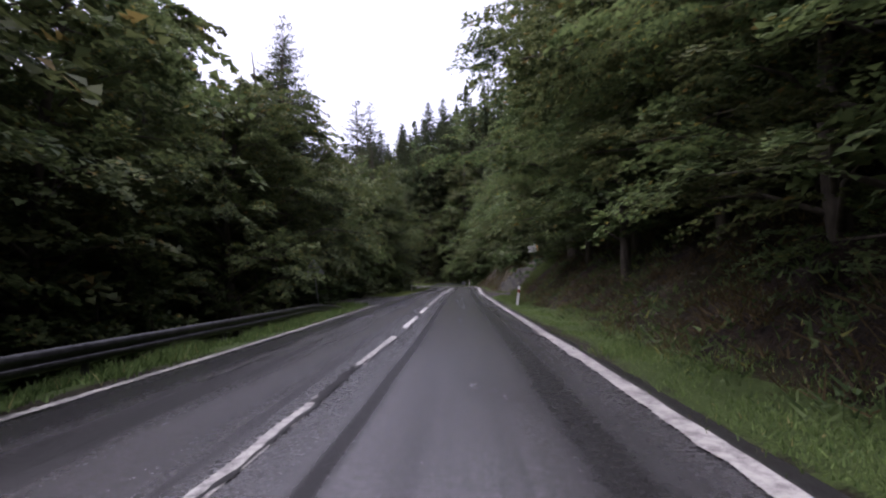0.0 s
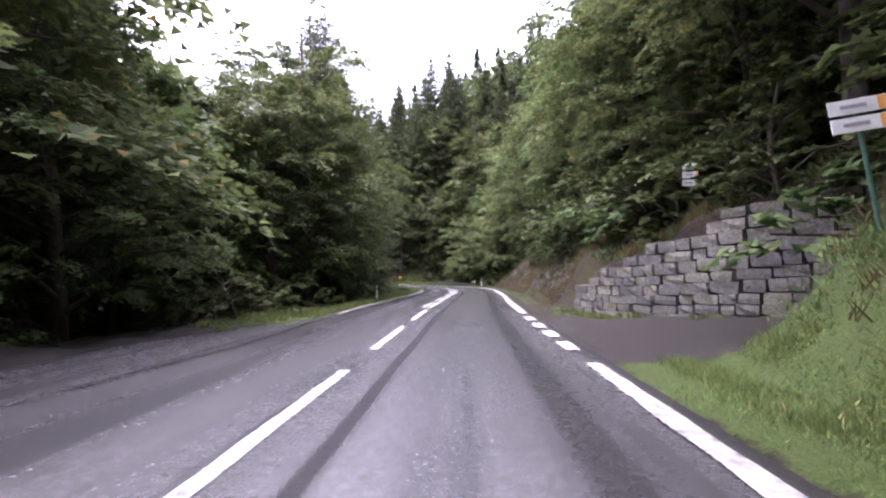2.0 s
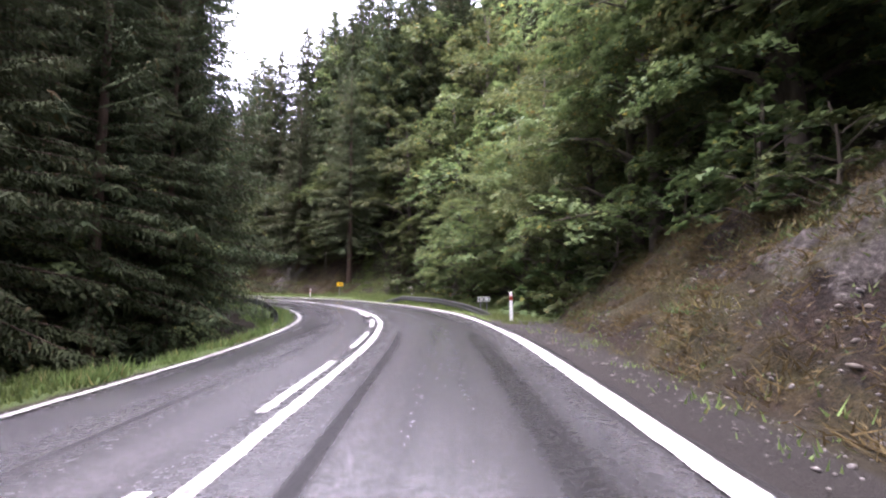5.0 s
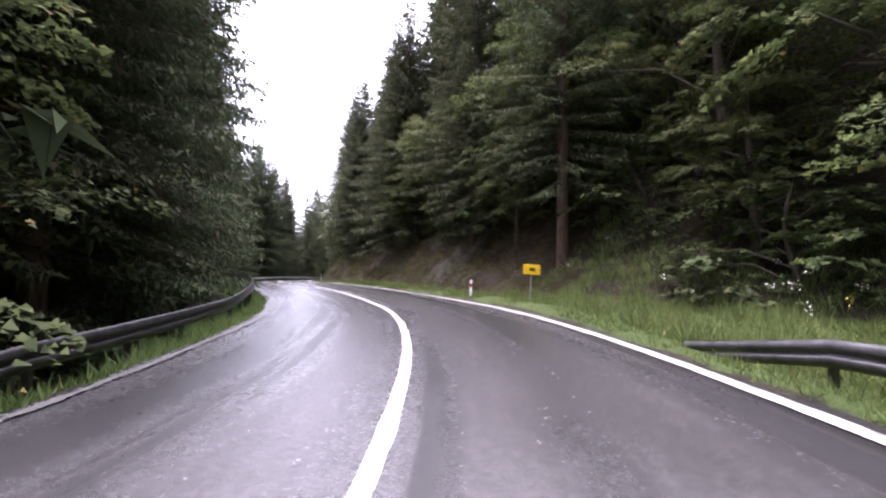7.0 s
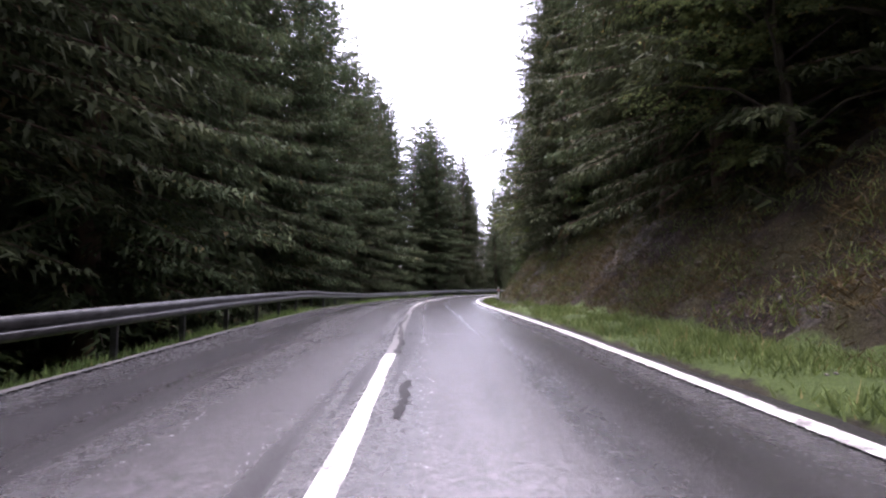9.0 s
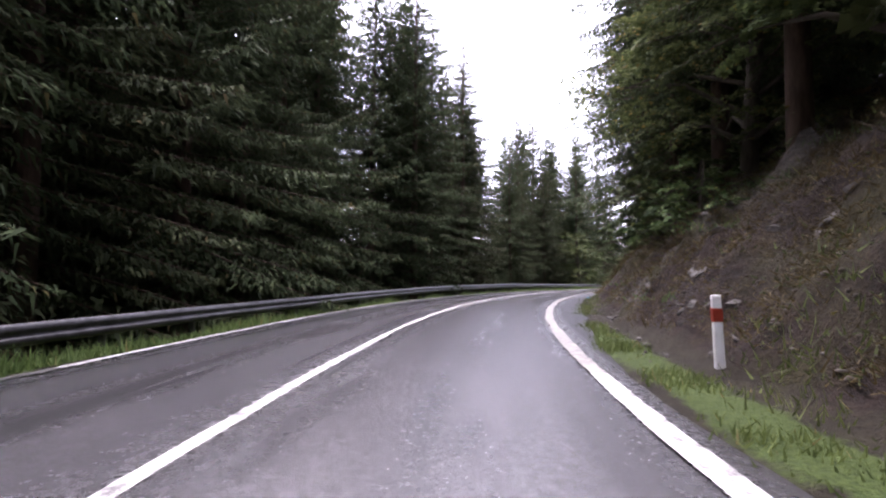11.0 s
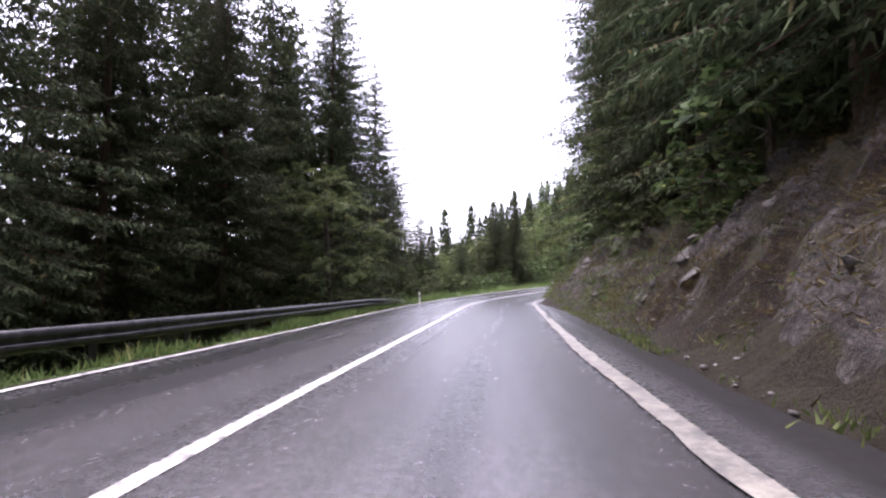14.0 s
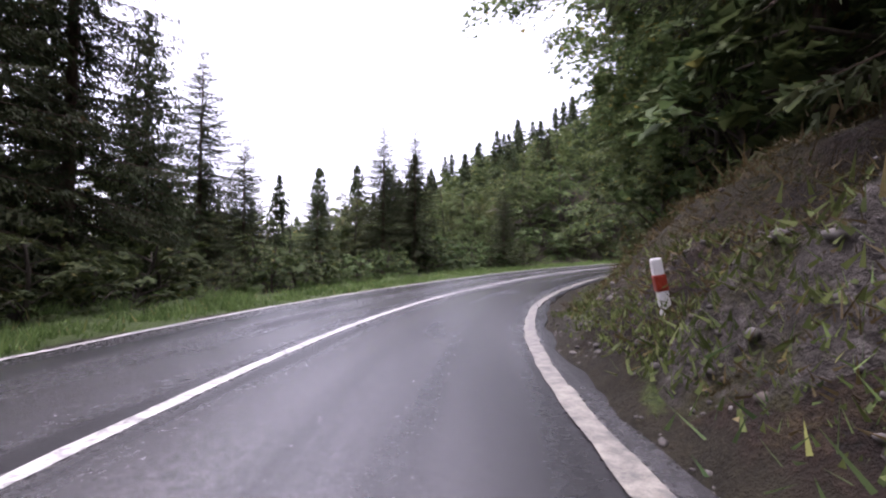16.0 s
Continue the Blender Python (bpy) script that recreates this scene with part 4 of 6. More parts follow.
def plant(wood, s, d, height, group, sink=0.25, gap=0.0, wide=1.0):
    x, y, _ = at(s, d)
    z = float(ground_z(np.array([x]), np.array([y]))[0][0])
    s2, d2 = nearest(np.array([x]), np.array([y]))
    if abs(d2[0]) < abs(d) - 1.0 and abs(d2[0]) < 6.0:
        return None
    i = R.randint(len(wood.roots))
    if wood is not BUSH:
        height = min(height, cap(s2[0], d2[0], wood in (BROAD, BACK)) * R.uniform(0.94, 1.03))
    if height < 0.14 * wood.tall[i]:
        return None
    for px, py, pg in PLANTED:
        if (px - x) ** 2 + (py - y) ** 2 < max(gap, pg) ** 2 * 0.8:
            return None
    # crowns are cut back beside the road
    wide = min(wide, max(0.35, (abs(d2[0]) - (6.0 if wood is BACK else 4.6 if wood is BUSH else 2.7 if d > 0 else 5.8 if 54 < s < 84 else 5.0 if wood is BROAD and s > 70 else 3.0)) / (wood.reach[i] * height / wood.tall[i])))
    PLANTED.append((x, y, gap))
    return wood.plant(i, x, y, z - sink, height / wood.tall[i], R.rand() * 360, group, wide)


def rows(wood, s0, s1, step, d0, d1, lo, hi, group, gap=1.6, wide=1.0):
    """Plants of heights lo to hi along a stretch of the road, d0 to d1 from its centre line."""
    s = s0
    while s < s1:
        plant(wood, s + R.uniform(-0.4, 0.4) * step, R.uniform(d0, d1), R.uniform(lo, hi), group, gap=gap, wide=wide)
        s += step * R.uniform(0.75, 1.25)


def plant_top(wood, x, y, top, i, group, wide=1.0):
    """A tree at a known place whose tip is at a known height."""
    z = float(ground_z(np.array([x]), np.array([y]))[0][0]) - 0.25
    PLANTED.append((x, y, 2.2))
    return wood.plant(i, x, y, z, (top - z) / wood.tall[i], R.rand() * 360, group, wide)


# single trees that stand out
for x_, y_, t_, i_ in ((-80.5, 160.3, 22.1, 0), (-83.9, 173.0, 22.6, 2), (-91.5, 191.5, 14.2, 0), (-93.8, 188.5, 11.1, 2), (-80.3, 196.6, 9.6, 0), (-78.0, 197.0, 9.5, 1), (-81.6, 190.0, 5.1, 2), (-87.1, 190.5, 7.7, 2), (-72.5, 203.0, 6.0, 0), (-12.6, 68.3, 28.2, 0), (-9.8, 63.8, 25.5, 2), (-14.8, 41.3, 24.2, 1), (-64.2, 133.4, 21.7, 1), (-9.9, 28.0, 17.0, 2), (-19.0, 20.0, 11.0, 0), (-17.0, 23.5, 20.0, 1), (-79.5, 167.5, 19.0, 2), (-84.5, 178.5, 19.5, 0), (-77.6, 155.0, 20.0, 1)):
    plant_top(SPRUCE, x_, y_, t_, i_, "single spruces", 1.0 if t_ > 16 else 1.25)
for x_, y_, t_, i_ in ((-75.0, 162.4, 6.3, 2), (-2.0, 107.5, 16.5, 1), (5.5, 104.0, 15.0, 3)):
    plant_top(BROAD, x_, y_, t_, i_, "single broad-leaved trees")
for x_, y_, t_, i_ in ((-86.5, 175.8, 18.0, 0), (-88.0, 171.5, 18.5, 1), (-85.5, 169.5, 20.0, 0), (-90.0, 181.0, 15.0, 1), (-83.0, 165.8, 19.5, 1), (-87.5, 184.0, 12.0, 0), (-93.0, 176.0, 17.0, 1), (-84.5, 162.0, 20.0, 0)):
    plant_top(BACKSPRUCE, x_, y_, t_, i_, "left spruces")
# low crowns over the first stretch of the right bank
for s_ in range(5, 21, 2):
    x_, y_, _z = at(s_ + 0.8 * math.sin(s_ * 5.0), 7.3 + 0.7 * math.sin(s_ * 2.3))
    g_ = float(ground_z(np.array([x_]), np.array([y_]))[0][0])
    plant_top(BROAD, x_, y_, g_ + 6.0 + 1.6 * math.sin(s_ * 3.1), s_ % 5, "right undergrowth", 1.3)
# crowns that hang over the road
for s_, d_, h_, i_, w_ in ((24.0, 7.8, 15.5, 3, 1.25), (18.6, 7.8, 15.0, 4, 1.05)):
    x_, y_, _z = at(s_, d_)
    plant_top(BROAD, x_, y_, h_, i_, "right forest edge", w_)
# left side, first stretch; trees before s=0 are unseen, added to block light
rows(BROAD, -22, 20, 3.6, -9.8, -8.4, 11, 15, "left forest edge")
rows(BROAD, 21, 52, 3.4, -10.8, -9.0, 15, 20, "left forest edge")
rows(BROAD, 51, 62, 3.2, -9.4, -8.0, 18, 22, "left forest edge")
rows(SPRUCE, 60, 80, 5.0, -11.0, -9.6, 20, 25, "left spruces", 1.6, 0.85)
rows(BACK, -22, 64, 3.4, -15, -12, 14, 22, "left forest")
rows(BACK, -14, 68, 4.2, -20.5, -16, 15, 24, "left forest")
rows(BACKSPRUCE, 20, 80, 6.0, -26, -15, 18, 27, "left forest")
# left side, the bend and after
rows(BROAD, 84, 140, 11.0, -10.6, -9.4, 10, 15, "left forest edge")
rows(SPRUCE, 81, 172, 3.4, -9.6, -8.0, 25, 33, "left spruces")
rows(SPRUCE, 173, 194, 5.2, -9.6, -8.2, 18, 23, "left spruces")
rows(BACKSPRUCE, 79, 166, 3.6, -15, -11.5, 27, 34, "left spruces")
rows(BACKSPRUCE, 176, 192, 4.0, -15.4, -10.2, 24, 30, "left spruces", 1.2)
rows(BACKSPRUCE, 168, 198, 6.0, -15, -11.5, 24, 30, "left spruces")
rows(BACKSPRUCE, 78, 164, 4.2, -21, -16, 28, 34, "left spruces")
rows(BACKSPRUCE, 110, 160, 4.2, -27, -21, 24, 32, "left spruces")
rows(BACK, 79, 186, 5.0, -16, -11.5, 6, 10, "left undergrowth", 1.0)
# right side; trees before s=0 are never in view, added to close off light
rows(SPRUCE, -24, 11, 3.0, 6.6, 8.0, 18, 23, "right spruces")
rows(BROAD, -22, 5, 4.2, 7.6, 8.8, 13, 18, "right forest edge", 1.2, 1.0)
rows(BROAD, 6, 27, 3.2, 7.6, 9.0, 14, 19, "right forest edge", 1.6, 0.95)
rows(BROAD, 27, 33, 3.0, 11.5, 13.5, 14, 18, "right forest edge")
rows(BACK, -24, 30, 3.6, 10.2, 13, 15, 21, "right forest")
rows(BACK, -24, 30, 4.6, 14, 19, 17, 24, "right forest")
rows(BROAD, 34, 46, 2.8, 8.8, 10.4, 9, 14, "right forest edge", 1.4, 1.0)
rows(BACK, 26, 46, 3.0, 11, 12.6, 10, 16, "right forest", 1.4)
rows(BROAD, 46, 72, 3.3, 8.8, 10.4, 14, 18, "right forest edge", 1.6, 0.85)
rows(BROAD, 70, 82, 2.6, 8.6, 10.4, 10, 15, "right forest edge", 1.3, 1.0)
rows(BACK, 66, 84, 2.8, 11, 13, 9, 14, "right forest", 1.2)
rows(BACK, 30, 78, 3.6, 12.6, 15.5, 15, 21, "right forest")
rows(BACK, 30, 78, 4.6, 17, 22, 17, 24, "right forest")
rows(BROAD, 80, 92, 3.6, 8.0, 10.0, 9, 12, "trees behind the guard rail", 1.6, 1.2)
rows(BACK, 78, 94, 4.0, 13, 17, 13, 18, "right forest")
rows(BROAD, 92, 114, 4.0, 13.5, 16, 14, 19, "right forest edge")
rows(BACK, 92, 120, 4.0, 18, 21, 15, 21, "right forest")
rows(BACKSPRUCE, 94, 128, 3.4, 17, 26, 22, 29, "right forest")
rows(BACK, 90, 126, 3.6, 22, 34, 15, 21, "right forest")
rows(BACKSPRUCE, 92, 126, 5.0, 26, 36, 20, 27, "right forest")
rows(BROAD, 106, 142, 5.0, 8.8, 11.0, 7, 11, "right undergrowth", 1.2)
rows(SPRUCE, 106, 140, 3.1, 7.6, 9.2, 20, 26, "right spruces")
rows(BROAD, 142, 152, 6, 7.6, 8.8, 10, 14, "right forest edge")
rows(SPRUCE, 141, 172, 2.9, 6.9, 8.2, 18, 24, "right spruces", 1.5)
rows(SPRUCE, 172, 204, 2.9, 7.2, 8.6, 18, 25, "right spruces", 1.5, 0.9)
rows(BROAD, 146, 200, 5.5, 7.0, 8.2, 6, 9, "right forest edge")
rows(BROAD, 195, 240, 3.6, 6.8, 8.8, 10, 14, "right forest edge")
rows(BACKSPRUCE, 204, 244, 4.0, 12, 16, 15, 20, "right spruces")
rows(BACKSPRUCE, 104, 206, 3.2, 11, 18, 21, 28, "right spruces")


def far_woods():
    """The wooded hills in the distance, one joined mass of trees."""
    low = [broad_tree(71 + i, 14, 5.0, 640, 0.05, 0.95, 16, 5) for i in range(2)] + [spruce_tree(81 + i, 19, 4.6, 0.16, 0.03, 1.2, 0.42, 1.5) for i in range(2)]
    Vs = []
    rr = np.random.RandomState(5)
    xs, ys = np.meshgrid(np.arange(-150, 70, 6.0), np.arange(-20, 336, 6.0))
    xs = xs.ravel() + rr.uniform(-2.4, 2.4, xs.size)
    ys = ys.ravel() + rr.uniform(-2.4, 2.4, ys.size)
    z, s, d = ground_z(xs, ys)
    for x, y, zz, ss, dd in zip(xs, ys, z, s, d):
        lim = 24 if dd > 0 else 26
        if ss > 200:
            lim = 12 if dd > 0 else 14
        if abs(dd) < lim or abs(dd) > (85 if ss < 190 else 140) or (dd < 0 and abs(dd) > 45 and ss < 190):
            continue
        k = rr.choice(4, p=[0.4, 0.38, 0.11, 0.11] if ss < 190 else [0.38, 0.38, 0.12, 0.12])
        a, c = rr.rand() * 6.28, rr.uniform(0.75, 1.15) * (0.8 if ss > 196 and dd < 0 else 1)
        if ss > 196 and -40 < dd < 0:
            c *= 0.7
        V = low[k][2]
        ca, sa = math.cos(a) * c, math.sin(a) * c
        Vs.append((k > 1, np.stack([V[:, 0] * ca - V[:, 1] * sa + x, V[:, 0] * sa + V[:, 1] * ca + y, V[:, 2] * c + zz], -1)))
    for spr, mat, name, lab in ((False, M_LEAF, "far_broadleaf_wood", "distant green broad-leaved wood on the hillside"), (True, M_NEEDLE, "far_spruce_wood", "distant dark spruces on the hillside")):
        V = np.concatenate([v for k, v in Vs if k == spr])
        tagged(new(name, mesh_of(name, V, np.arange(len(V)).reshape(-1, 3), mat)), lab, "woods", kind="stuff")


rows(BUSH, 224, 262, 1.3, -17, -9, 2.0, 3.8, "bushes past the bend", 0.8)
rows(BACK, 222, 275, 2.4, -19, -9, 5.5, 10, "wood past the bend", 1.2)
rows(BACK, 222, 275, 4.0, -30, -19, 8, 12, "wood past the bend")
rows(BACKSPRUCE, 206, 268, 5.0, -34, -17, 9, 14, "spruces past the bend", 1.6, 1.2)
far_woods()

# bushes along the edges
rows(BUSH, -8, 20, 2.6, -7.8, -6.6, 1.8, 3.0, "bushes on the left")
rows(BUSH, 38, 63, 2.2, -8.4, -6.8, 1.5, 2.7, "bushes on the left")
rows(BUSH, 22, 37, 2.4, -9.2, -8.2, 1.8, 3.0, "bushes on the left")
rows(BUSH, 84, 200, 4.5, -8.8, -7.8, 0.8, 1.7, "bushes behind the guard rail")
rows(BUSH, -8, 26, 3.2, 6.8, 8.5, 1.5, 2.6, "bushes on the bank")
rows(BUSH, 41, 56, 1.8, 7.4, 8.8, 2.0, 3.5, "bushes on the bank", 0.9)
rows(BUSH, 56, 72, 3.2, 7.4, 9.0, 1.5, 2.7, "bushes on the bank")
rows(BUSH, 83, 94, 2.6, 7.4, 9.4, 1.2, 2.7, "bushes behind the guard rail")
rows(BUSH, 94, 116, 2.2, 11, 14, 2.0, 3.2, "bushes behind the meadow")
rows(BUSH, 112, 140, 2.8, 7.8, 9.6, 1.5, 3.2, "bushes on the bank", 1.0)
rows(BUSH, 140, 206, 2.6, 7.4, 8.6, 1.2, 2.6, "bushes on the bank", 1.0)
rows(BUSH, 196, 207, 1.6, 6.0, 7.4, 1.5, 2.7, "bushes on the bank", 0.8)
rows(BUSH, 202, 250, 1.6, -10, -7.0, 1.4, 2.6, "bushes past the bend")
rows(BUSH, 204, 250, 2.2, -16, -11, 2.0, 3.5, "bushes past the bend")


# ------------------------------------------------------------------ guard rails
def guard_rail(s0, s1, d, top, post_step, label, group):
    """A steel rail: beams of 4 m with the folded profile, on posts."""
    mid = (s0 + s1) / 2
    root = thing("guard_rail", Matrix.Identity(4), label, "guard rail", group)
    prof = [(0.0, 0.0), (0.014, -0.003), (0.03, -0.035), (0.05, -0.07), (0.05, -0.11), (0.008, -0.135), (0.008, -0.17), (0.03, -0.178), (0.055, -0.2), (0.055, -0.25), (0.03, -0.285), (0.0, -0.31)]
    back = [(x - 0.012, z) for x, z in prof[::-1]]
    loop = np.array(prof + back)
    face = -1 if d(np.array([mid]))[0] > 0 else 1
    a = s0
    while a < s1 - 0.5:
        b = min(a + 4.0, s1)
        s = np.linspace(a, b + 0.04, 9)
        dd, zz = d(s), top(s)
        n = len(loop)
        V = at(np.repeat(s[:, None], n, 1), dd[:, None] + face * loop[None, :, 0], zz[:, None] + loop[None, :, 1]).reshape(-1, 3)
        i = np.arange((len(s) - 1) * n)
        r_, c_ = i // n, i % n
        F = np.stack([r_ * n + c_, r_ * n + (c_ + 1) % n, (r_ + 1) * n + (c_ + 1) % n, (r_ + 1) * n + c_], -1)
        part("beam", mesh_of("beam", V, F, M_STEEL, False), None, root)
        a = b
    a = s0 + 0.6
    pm = None
    while a < s1 - 0.2:
        p = at(a, d(np.array([a]))[0] - face * 0.075, top(np.array([a]))[0] - 0.04)
        if pm is None:
            bm = box(0.1, 0.055, 1.15, (0, 0, -0.575), 0.008)
            ob = part("post", bm, M_STEEL, root)
            pm = ob.data
        else:
            ob = part("post", pm, None, root)
        ob.matrix_world = pose(*p, 0, 0, heading(a))
        a += post_step
    return root


guard_rail(-18, 23, lambda s: -4.1 + 0 * s, lambda s: np.interp(s, [-20, 17, 20, 23], [0.46, 0.44, 0.25, -0.15]), 2.0, "dark weathered steel guard rail sunk in the grass", "guard rails")
guard_rail(81, 199.6, lambda s: -np.interp(s, [81, 85, 92, 140, 199], [4.0, 4.1, 4.2, 4.25, 4.2]), lambda s: np.interp(s, [81, 85, 89, 91.3, 93.5, 101, 105, 111, 131, 142, 150, 163, 172, 184, 193, 196.5, 199.6], [-0.1, 0.08, 0.14, 0.26, 0.4, 0.46, 0.58, 0.69, 0.72, 0.5, 0.48, 0.57, 0.57, 0.5, 0.43, 0.3, -0.1]), 2.0, "long weathered steel guard rail along the forest edge", "guard rails")
guard_rail(78.6, 95.5, lambda s: np.interp(s, [80.2, 84, 90, 95.5], [4.46, 4.6, 4.75, 4.7]), lambda s: np.interp(s, [80.2, 81.5, 83, 85, 88, 93, 95.5], [0.0, 0.14, 0.25, 0.37, 0.5, 0.52, 0.05]), 2.0, "short weathered steel guard rail with lowered ends", "guard rails")


# ------------------------------------------------------------------ marker posts and signs
def marker_post(s, d, tilt, band, base=None, hgt=0.95, turn=0.0):
    x, y, _ = at(s, d)
    z = float(ground_z(np.array([x]), np.array([y]))[0][0]) if base is None else base
    root = thing("marker_post", pose(x, y, z, 0, tilt, heading(s) + turn), "white plastic roadside marker post with a %s band" % ("red" if band is M_RED else "black"), "marker post", "marker posts")
    part("post_body", box(0.105, 0.07, hgt + 0.5, (0, 0, hgt / 2 - 0.25), 0.016, 0.9), M_WHITE, root)
    part("band", box(0.106, 0.073, 0.15, (0, 0, hgt - 0.22), 0.01), band, root)
    part("reflector", box(0.045, 0.01, 0.11, (0, -0.038, hgt - 0.22), 0.003), M_WHITE if band is M_BLACK else M_RED, root)
    return root


marker_post(20.8, 4.15, 8, M_RED, -1.17, 0.82)
marker_post(53.7, -4.78, 0, M_BLACK, -1.19, 0.82)
marker_post(78.2, 4.39, 0, M_RED, -1.05, 0.99)
marker_post(105.3, 4.05, 2, M_RED, -0.83, 0.75)
marker_post(142.2, 4.44, -2, M_RED, -0.58, 0.66)
marker_post(173.7, 4.42, -9, M_RED, -0.67, 0.76)
marker_post(198.0, -3.3, -3, M_BLACK, -1.3, 0.55)
marker_post(199.3, 4.05, -11, M_RED, -0.8, 0.65)


def plate(w, h, t=0.004, at_=(0, 0, 0), bevel=0.0):
    return box(w, t, h, at_, bevel)


def triangle_sign():
    x, y, _ = at(21.7, -5.33)
    root = thing("warning_sign", pose(x, y, -1.45, 0, -7, heading(21.7) + 35), "grey back of a triangular traffic sign on a steel pole", "traffic sign")
    part("pole", rod(0.03, -0.3, 2.58), M_SIGNBACK, root)
    bm = bmesh.new()
    pts = []
    for k in range(3):
        a = radians(90 + 120 * k)
        for e in (-1, 0, 1):
            b = a + e * radians(7)
            rr_ = 0.52 if e else 0.545
            pts.append((rr_ * math.cos(b), rr_ * math.sin(b)))
    vs = [bm.verts.new((px, 0, pz + 2.19)) for px, pz in pts]
    f = bm.faces.new(vs)
    ext = bmesh.ops.extrude_face_region(bm, geom=[f])
    bmesh.ops.translate(bm, vec=(0, 0.012, 0), verts=[v for v in ext["geom"] if isinstance(v, bmesh.types.BMVert)])
    bmesh.ops.recalc_face_normals(bm, faces=bm.faces[:])
    part("sign_plate", bm, M_SIGNBACK, root)
    for zz in (2.02, 2.32):
        part("bracket", box(0.34, 0.03, 0.03, (0, -0.02, zz)), M_SIGNBACK, root)


def pointer_sign(s, d, base, hgt, turn, n, w, label, tilt=0):
    x, y, _ = at(s, d)
    root = thing("direction_sign", pose(x, y, base, 0, tilt, heading(s) + turn), label, "sign", "direction signs")
    part("pole", rod(0.028, -0.3, hgt + 0.1), M_POLE, root)
    for k in range(n):
        zz = hgt - k * 0.235
        p_ = part("sign_plate", plate(w, 0.19, 0.02, (0, -0.04, zz), 0.004), M_WHITE, root)
        part("print_bar", plate(w * 0.45, 0.05, 0.003, (-w * 0.08, -0.0535, zz)), M_GREYBAR, p_, "faded grey lettering bar")
        part("tip", plate(w * 0.16, 0.17, 0.003, (w * 0.41, -0.0535, zz)), M_ORANGE, p_, "orange end of the plate")


triangle_sign()
pointer_sign(30.9, 6.85, 0.1, 2.04, -8, 2, 0.66, "two white direction plates with orange ends on a pole", -6)
pointer_sign(38.2, 7.9, 1.0, 2.1, -15, 3, 0.4, "three white trail plates on a pole above the stone wall", 4)


def yellow_sign():
    x, y, _ = at(102.4, 5.0)
    z = float(ground_z(np.array([x]), np.array([y]))[0][0])
    root = thing("yellow_sign", pose(x, y, z, 0, 2, heading(103.3) - 4), "small yellow road number sign on a thin pole", "traffic sign")
    part("pole", rod(0.028, -0.2, 1.2), M_SIGNBACK, root)
    p_ = part("sign_plate", plate(0.62, 0.34, 0.02, (0, -0.04, 1.1), 0.006), M_YELLOW, root)
    for xx, ww in ((-0.06, 0.05), (0.01, 0.06), (0.09, 0.07)):
        part("print_bar", plate(ww, 0.12, 0.003, (xx, -0.0535, 1.1)), M_BLACK, p_, "black lettering bar")
    part("side_edge", plate(0.05, 0.28, 0.02, (0.335, -0.03, 1.1)), M_SIGNBACK, p_)


def bridge_sign():
    x, y, _ = at(83.2, 5.05)
    root = thing("number_plate", pose(x, y, -1.42, 0, 0, heading(82.8) + 2), "black plate with white frame and lettering bars behind the guard rail", "sign")
    for xx in (-0.16, 0.16):
        part("pole", rod(0.022, -0.2, 0.95, at_=(xx, 0.03)), M_SIGNBACK, root)
    p_ = part("frame", plate(0.58, 0.22, 0.018, (0, 0, 0.93), 0.004), M_WHITE, root, "white frame")
    part("panel", plate(0.53, 0.165, 0.004, (0, -0.012, 0.93)), M_BLACK, p_, "black panel")
    for xx, ww in ((-0.13, 0.14), (0.0, 0.04), (0.13, 0.17)):
        part("print_bar", plate(ww, 0.085 if ww > 0.1 else 0.025, 0.003, (xx, -0.0165, 0.93)), M_WHITE, p_, "white lettering bar")


yellow_sign()
bridge_sign()


# ------------------------------------------------------------------ stone wall beside the drive
WALL = [(40.9, 5.25, 0.75), (39.9, 5.5, 1.05), (38.8, 5.75, 1.4), (36.8, 6.3, 2.0), (34.8, 7.4, 2.5), (33.0, 8.8, 2.8), (32.0, 10.3, 2.9), (31.6, 12.5, 3.0)]


